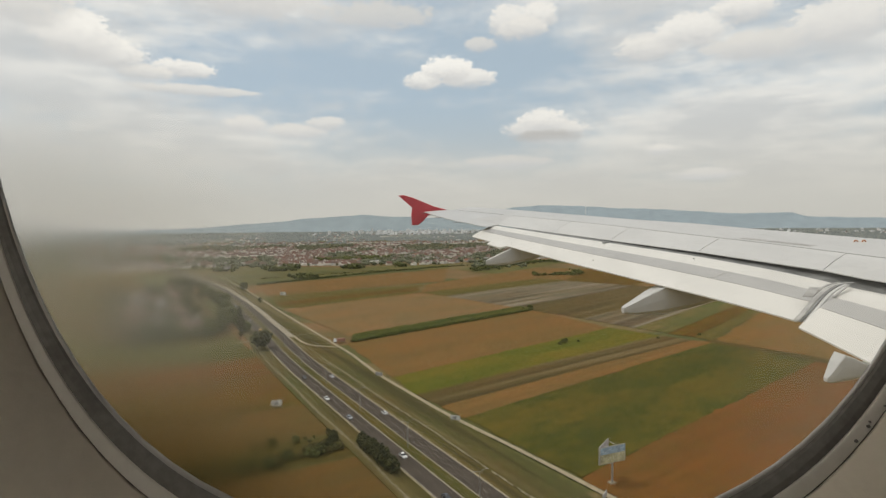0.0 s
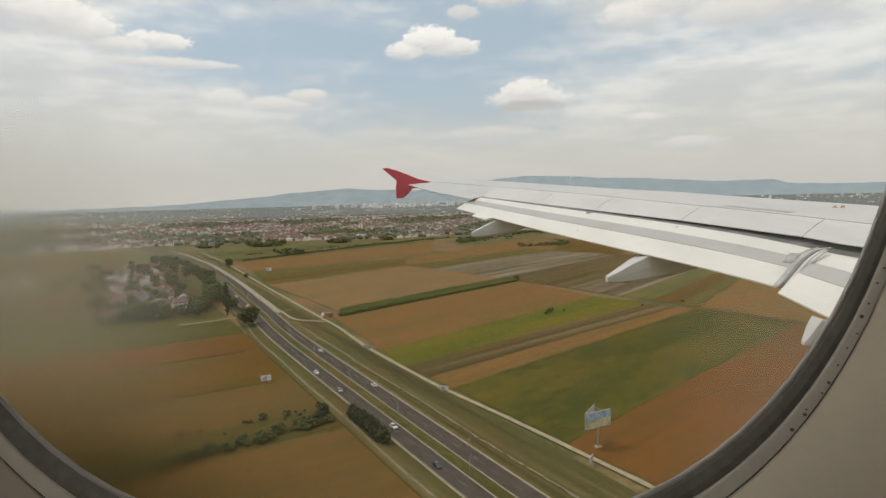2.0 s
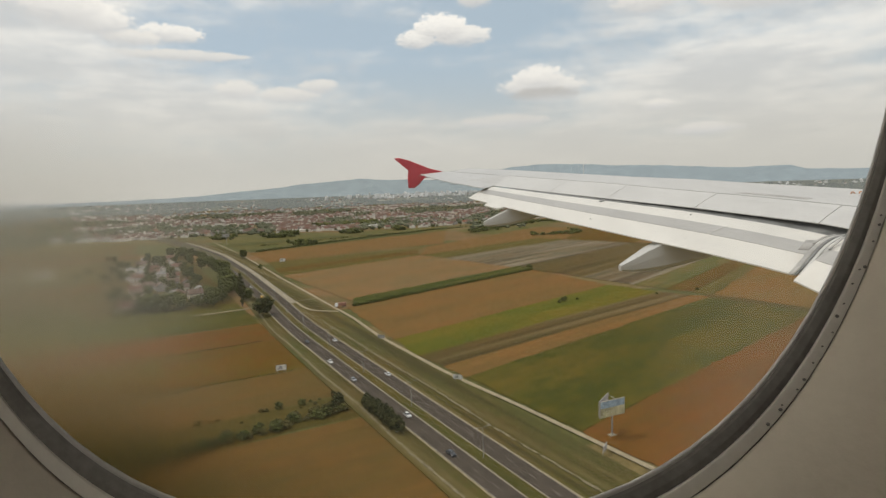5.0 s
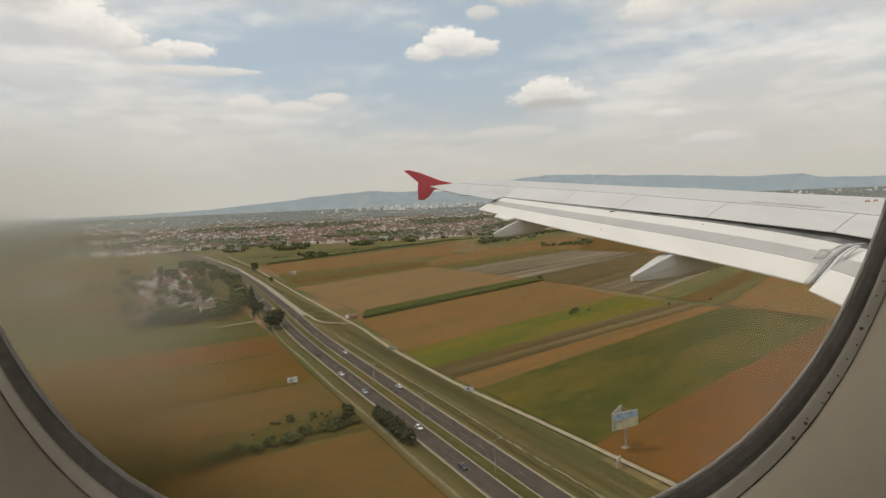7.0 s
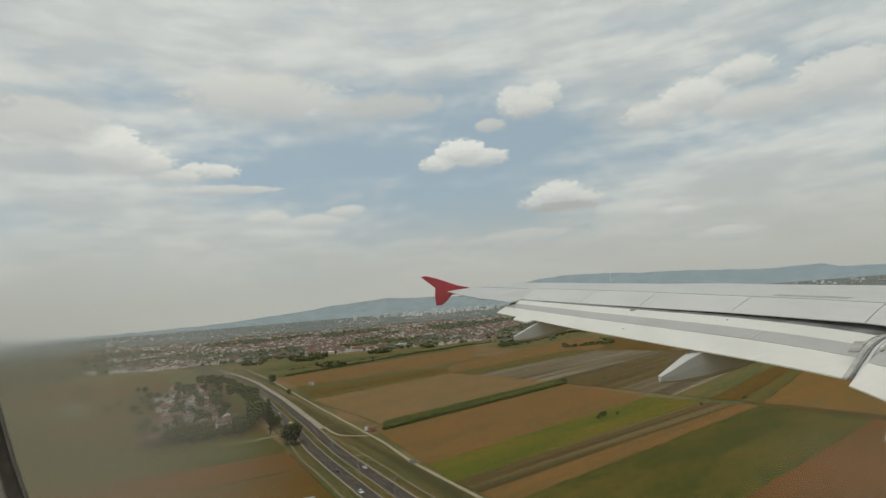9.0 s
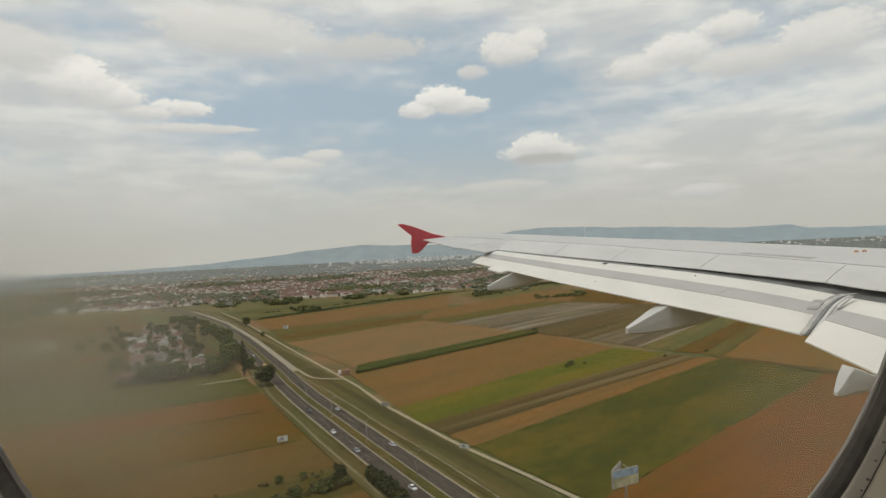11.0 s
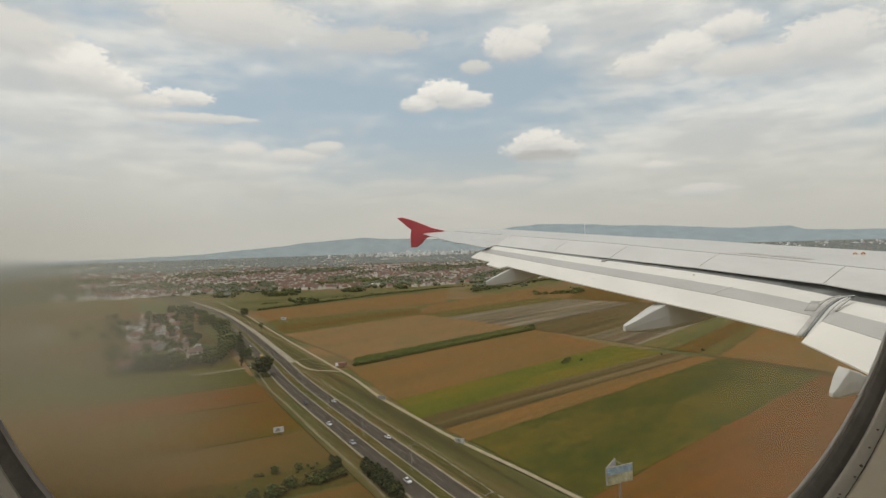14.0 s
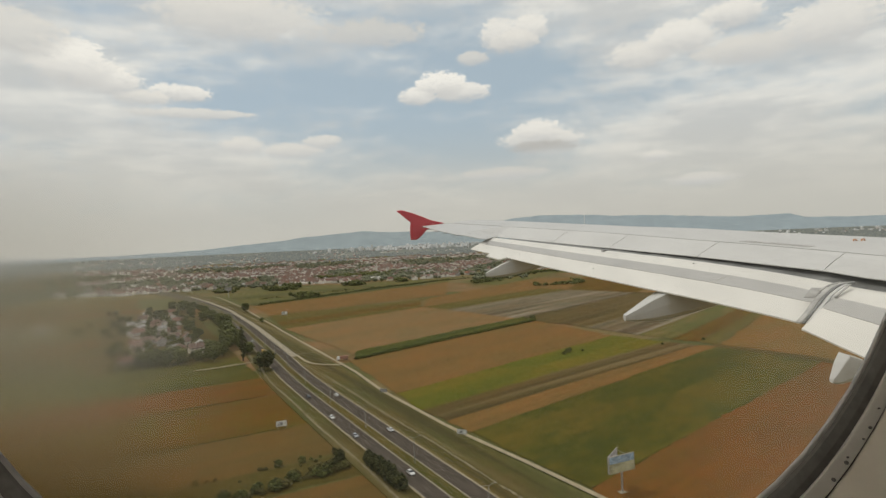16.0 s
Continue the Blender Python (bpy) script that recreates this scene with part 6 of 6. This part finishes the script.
# ---------------------------------------------------------------- highway furniture and cars
def car(label, paint, van=False):
    t = thing("van" if van else "car", label, "van" if van else "car", None, "cars on the highway")
    bm = bmesh.new()
    L, W, H = (5.4, 2.0, 2.3) if van else (4.4, 1.78, 1.45)
    prof = [(-0.5, 0.22), (-0.5, 0.55), (-0.47, 0.66), (-0.38, 0.68), (0.22, 0.68), (0.42, 0.60), (0.49, 0.48), (0.5, 0.22)] if not van else \
           [(-0.5, 0.16), (-0.5, 0.5), (-0.49, 0.92), (-0.46, 1.0), (0.22, 1.0), (0.36, 0.62), (0.48, 0.48), (0.5, 0.16)]
    loft(bm, [[(x * L * (0.985 if abs(s) > 0.9 else 1), s * W / 2, z * H) for x, z in prof] for s in (-1.0, -0.88, 0.88, 1.0)])
    bmesh.ops.recalc_face_normals(bm, faces=bm.faces)
    body = part("body", bm, paint, t)
    bm = bmesh.new()
    if van:
        add_box(bm, (L * 0.26, 0, H * 0.78), (0.9, W * 0.93, 0.55), 0, 0.8)
    else:
        lo = [(-0.40, 0.67), (-0.30, 0.97), (0.06, 0.99), (0.26, 0.67)]
        loft(bm, [[(x * L, s * W * (0.46 if z < 0.8 else 0.38), z * H) for x, z in lo] for s in (-1, 1)])
    bmesh.ops.recalc_face_normals(bm, faces=bm.faces)
    part("glasshouse", bm, GLASS_DARK, body)
    if not van:
        bm = bmesh.new()
        add_box(bm, (-0.12 * L, 0, H * 0.995), (0.36 * L, W * 0.74, 0.05), 0, 0.9)
        part("roof_panel", bm, paint, body)
    for x in (-0.3, 0.31):
        for s in (-1, 1):
            bm = bmesh.new()
            tube(bm, [(x * L, s * (W / 2 - 0.2), 0.33), (x * L, s * (W / 2 + 0.01), 0.33)], 0.33, 12)
            wh = part("wheel", bm, RUBBER, t)
            bm = bmesh.new()
            tube(bm, [(x * L, s * (W / 2), 0.33), (x * L, s * (W / 2 + 0.02), 0.33)], 0.2, 10)
            part("rim", bm, STEEL, wh)
    for s in (-1, 1):
        bm = bmesh.new()
        add_box(bm, (L * 0.485, s * W * 0.36, H * 0.5), (0.1, 0.32, 0.14))
        part("headlight", bm, WALL_WHITE, t)
        bm = bmesh.new()
        add_box(bm, (-L * 0.495, s * W * 0.38, H * 0.55), (0.06, 0.24, 0.16))
        part("tail_light", bm, ROOF_RED, t)
    return t


CAR_WHITE = plain("white_car_paint", (0.75, 0.75, 0.74), 0.25)
CAR_SILVER = plain("silver_car_paint", (0.42, 0.43, 0.45), 0.25, 0.4)
CAR_DARK = plain("dark_car_paint", (0.035, 0.04, 0.05), 0.25)
CAR_YELLOW = plain("yellow_van_paint", (0.70, 0.42, 0.04), 0.3)
_head = math.degrees(math.atan2(U.y, U.x))
for u, v, paint, lab, van, back in [
        (30, -7.5, CAR_DARK, "dark car on the carriageway", False, 0), (-17, -8.6, CAR_WHITE, "white saloon car on the dark carriageway", False, 0),
        (24, 7.4, CAR_WHITE, "small white car on the dark carriageway", False, 180), (-51, -8.4, CAR_SILVER, "silver-grey car on the dark carriageway", False, 0),
        (-53, 8.4, CAR_WHITE, "small white car on the dark carriageway", False, 180), (-104, -5.6, CAR_WHITE, "white estate car on the dark carriageway", False, 0),
        (-142, -7.6, CAR_DARK, "dark car beside the bushes on the carriageway", False, 0), (196, -6.2, CAR_YELLOW, "yellow van on the highway", True, 0),
        (262, -6.0, CAR_WHITE, "white car far along the highway", False, 0), (286, -9.0, CAR_SILVER, "silver car far along the highway", False, 0),
        (372, -6.0, CAR_WHITE, "white car far along the highway", False, 0), (520, 7.0, CAR_WHITE, "white car far along the highway", False, 180),
        (585, -6.0, CAR_WHITE, "white van far along the highway", True, 0)]:
    x, y = at(u, road_c(u) + v)
    c = car(lab, paint, van)
    c.matrix_basis = pose(x, y, 0.525 + land(x, y), 0, 0, _head + 180 + back)


def truck():
    x, y = at(120, 42)
    t = thing("truck", "brown and white lorry parked on the gravel lane", "truck", pose(x, y, 0.5, 0, 0, 20))
    bm = bmesh.new()
    add_box(bm, (1.0, 0, 2.0), (6.2, 2.4, 2.2), 0, 0.97)
    part("cargo_body", bm, plain("brown_tarpaulin", (0.30, 0.15, 0.10), 0.7), t, "brown cargo body")
    bm = bmesh.new()
    add_box(bm, (-3.5, 0, 1.75), (2.2, 2.3, 2.5), 0, 0.9)
    part("cab", bm, CAR_WHITE, t, "white cab")
    for q in (-3.4, 1.4, 3.0):
        for s in (-1, 1):
            bm = bmesh.new()
            tube(bm, [(q, s * 0.9, 0.48), (q, s * 1.2, 0.48)], 0.48, 12)
            part("wheel", bm, RUBBER, t)


truck()


def street_lamp():
    t = thing("street_lamp", "tall grey double-armed street lamp in the median", "street lamp", None, "street lamps in the median")
    bm = bmesh.new()
    tube(bm, [(0, 0, -0.2), (0, 0, 4), (0, 0, 10.6)], [0.14, 0.11, 0.07], 8)
    part("pole", bm, STEEL, t)
    for s in (-1, 1):
        bm = bmesh.new()
        tube(bm, [(0, 0, 10.4), (s * 0.9, 0, 10.85), (s * 2.2, 0, 10.95)], 0.05, 6)
        arm = part("arm", bm, STEEL, t)
        bm = bmesh.new()
        add_box(bm, (s * 2.5, 0, 10.94), (0.8, 0.28, 0.14), 0, 0.8)
        part("lamp_head", bm, WALL_GREY, arm)
    return t


_lamp = street_lamp()
for i, u in enumerate(range(-312, 770, 54)):
    x, y = at(u, road_c(u) + 0.2)
    m = pose(x, y, 0.42 + land(x, y), 0, 0, _head - 90)
    if i == 0:
        _lamp.matrix_basis = m
    else:
        copy_thing(_lamp, m)


def billboard(label, w, h, foot, x, y, rz, face, posts=2, bars=True):
    t = thing("billboard", label, "billboard", pose(x, y, land(x, y), 0, 0, rz), "billboards along the highway")
    bm = bmesh.new()
    add_box(bm, (0, 0, foot + h / 2), (w, 0.22, h))
    pn = part("panel", bm, WALL_GREY, t)
    bm = bmesh.new()
    add_box(bm, (0, -0.13, foot + h / 2), (w - 0.3, 0.04, h - 0.3))
    poster = part("poster", bm, face, pn)
    if bars:
        for k in range(3):
            bm = bmesh.new()
            add_box(bm, (-w * 0.12 + 0.1 * k, -0.16, foot + h * (0.3 + 0.2 * k)), (w * (0.5 - 0.1 * k), 0.02, h * 0.09))
            part("text_bar", bm, CAR_DARK, pn)
    for k in range(posts):
        q = 0 if posts == 1 else (-0.35 + 0.7 * k) * w
        bm = bmesh.new()
        tube(bm, [(q, 0.16, -0.3), (q, 0.16, foot + (0.2 if posts == 1 else h * 0.9))], 0.35 if posts == 1 else 0.1, 10)
        part("post", bm, STEEL, t)
    return t


POSTER = plain("pale_poster", (0.62, 0.62, 0.58), 0.6, 0, 0.25, 0.5)
POSTER_B = plain("straw_poster", (0.44, 0.42, 0.26), 0.6, 0, 0.35, 0.25)
billboard("white billboard on two posts beside the verge", 5.2, 2.8, 1.6, *at(-18, -37), 20, POSTER)
billboard("white billboard in a field near the town", 7.0, 4.0, 3.0, *at(429, 72), 10, POSTER)
billboard("grey sign board along the gravel lane", 4.6, 2.0, 1.4, *at(10, 29), -20, ROOF_GREY, 2, False)
billboard("white double sign board along the gravel lane", 4.6, 2.0, 1.6, *at(-80, 29), -20, POSTER)
billboard("weathered grey sign board along the gravel lane", 4.6, 2.0, 1.6, *at(-169, 33), 60, WALL_GREY, 2, False)
_big = billboard("large blue and straw billboard on one thick post", 11.0, 6.0, 7.4, *at(-160, 45.5), 25, POSTER_B, 1, False)
bm = bmesh.new()
add_box(bm, (0, -0.16, 12.0), (10.6, 0.03, 2.4))
part("poster_sky", bm, plain("pale_blue_poster", (0.30, 0.40, 0.48), 0.6, 0, 0.35, 0.3), _big, "pale blue upper half of the poster")
bm = bmesh.new()
add_box(bm, (-1.1, 3.3, 10.4), (10.6, 0.22, 6.0), radians(33))
part("rear_panel", bm, WALL_GREY, _big)
for q in (0.0, 0.5, 1.0):
    bm = bmesh.new()
    tube(bm, [(-4.6 + 7.6 * q, 0.2, 12.6), (-4.6 + 7.6 * q, 0.9 + 4.6 * q, 12.6)], 0.08, 6)
    part("brace", bm, STEEL, _big)
bm = bmesh.new()
add_box(bm, (0, 0.2, 0.2), (3.0, 2.4, 0.7), 0, 0.8)
part("footing", bm, CONCRETE, _big, "pale concrete footing")
billboard("dark board on a tall post before the town", 12.0, 6.0, 13.0, *at(800, 60), 20, ROOF_GREY, 1, False)

# ---------------------------------------------------------------- farmland further along the way
AX = 90.0   # how far the later land lies on along the flight


def ahead(*pts):
    return [(x + AX, y) for x, y in pts]


for ox, oy, turn, hu, hv, k, lab in [
        (640, 420, 33, 28, 130, OCHRE, "ochre crop strip beside a hedge"),
        (600, 360, 33, 22, 110, GREEN, "green pasture strip beside the scrub"), (560, 520, 33, 45, 120, ORANGE, "faded orange crop plot"),
        (745, 610, 60, 110, 100, OCHRE, "ochre plot beside the gravel track"), (820, 430, 45, 75, 60, ORANGE, "orange maize stubble plot in rows"),
        (925, 460, 28, 70, 105, GREEN, "smooth green pasture framed by hedges"), (1090, 420, 8, 190, 70, GREEN, "large smooth green airfield meadow"),
        (930, 240, 25, 45, 70, GREEN, "rough green meadow beside the track"), (790, 240, 25, 50, 80, SCRUB, "rough meadow with scrub"), (700, 290, 25, 75, 110, SCRUB, "rank ground under the scrub")]:
    _layer += 0.004
    field(-hu, hu, -hv, hv, turn, (ox + AX, oy), k, lab, _layer)
for pts, w, lab in [([(600, 820), (620, 753), (689, 497), (714, 391)], 1.6, "pale gravel farm track between the plots"),
                    ([(1046, 800), (1042, 739), (1028, 533), (1003, 332), (990, 150)], 3.0, "pale gravel perimeter track"),
                    ([(1003, 370), (981, 323), (935, 301), (885, 270), (899, 195), (905, 120)], 1.4, "winding dirt track beside the hedge")]:
    strip("farm_track", [(x + AX - w, y - 0.3 * w) for x, y in pts], [(x + AX + w, y + 0.3 * w) for x, y in pts], _layer + 0.05, GRAVEL, lab, "track")
hedge_mass("hedge", "long dense green hedge between crop strips", line_spots(ahead((459, 380), (507, 415), (586, 454), (688, 517)), 2.6, 1.4, 9), 2.2, 4.4, LEAF, 41)
hedge_mass("hedge", "dense green hedge of young trees beside the meadow", line_spots(ahead((821, 359), (845, 318), (886, 288), (983, 348)), 2.0, 2.6, 10), 3.5, 7.5, LEAF, 42)
hedge_mass("hedge", "dense green hedge of young trees behind the meadow", line_spots(ahead((784, 515), (855, 560), (1011, 638)), 2.4, 3.0, 11), 3.5, 7.0, LEAF, 43)
hedge_mass("scrub_thicket", "rank brown and olive scrub thicket", [(700 + AX + random.Random(i).gauss(0, 55), 285 + random.Random(i + 999).gauss(0, 32)) for i in range(420)], 1.2, 4.2, LEAF2, 44)
rnd = random.Random(303)
for x, y in line_spots(ahead((600, 250), (640, 230), (720, 225), (800, 260), (830, 300)), 8, 7, 12) + line_spots(ahead((661, 809), (700, 680), (761, 480), (800, 400)), 9, 4, 13):
    plant(TREES[rnd.randrange(3)], x, y, rnd.uniform(0.6, 1.05), rnd.uniform(0, 360), "trees of the tree belts")
_orchard = make_tree("orchard_tree", "small round green orchard tree", 3.0, 2.8, 61, LEAF, 16, 0.15)
for i in range(8):
    for j in range(13):
        x, y = 515 + AX + i * 9.5 + j * 6.4, 240 - i * 1.5 + j * 7.2
        plant(_orchard, x, y, rnd.uniform(0.8, 1.15), rnd.uniform(0, 360), "orchard rows")
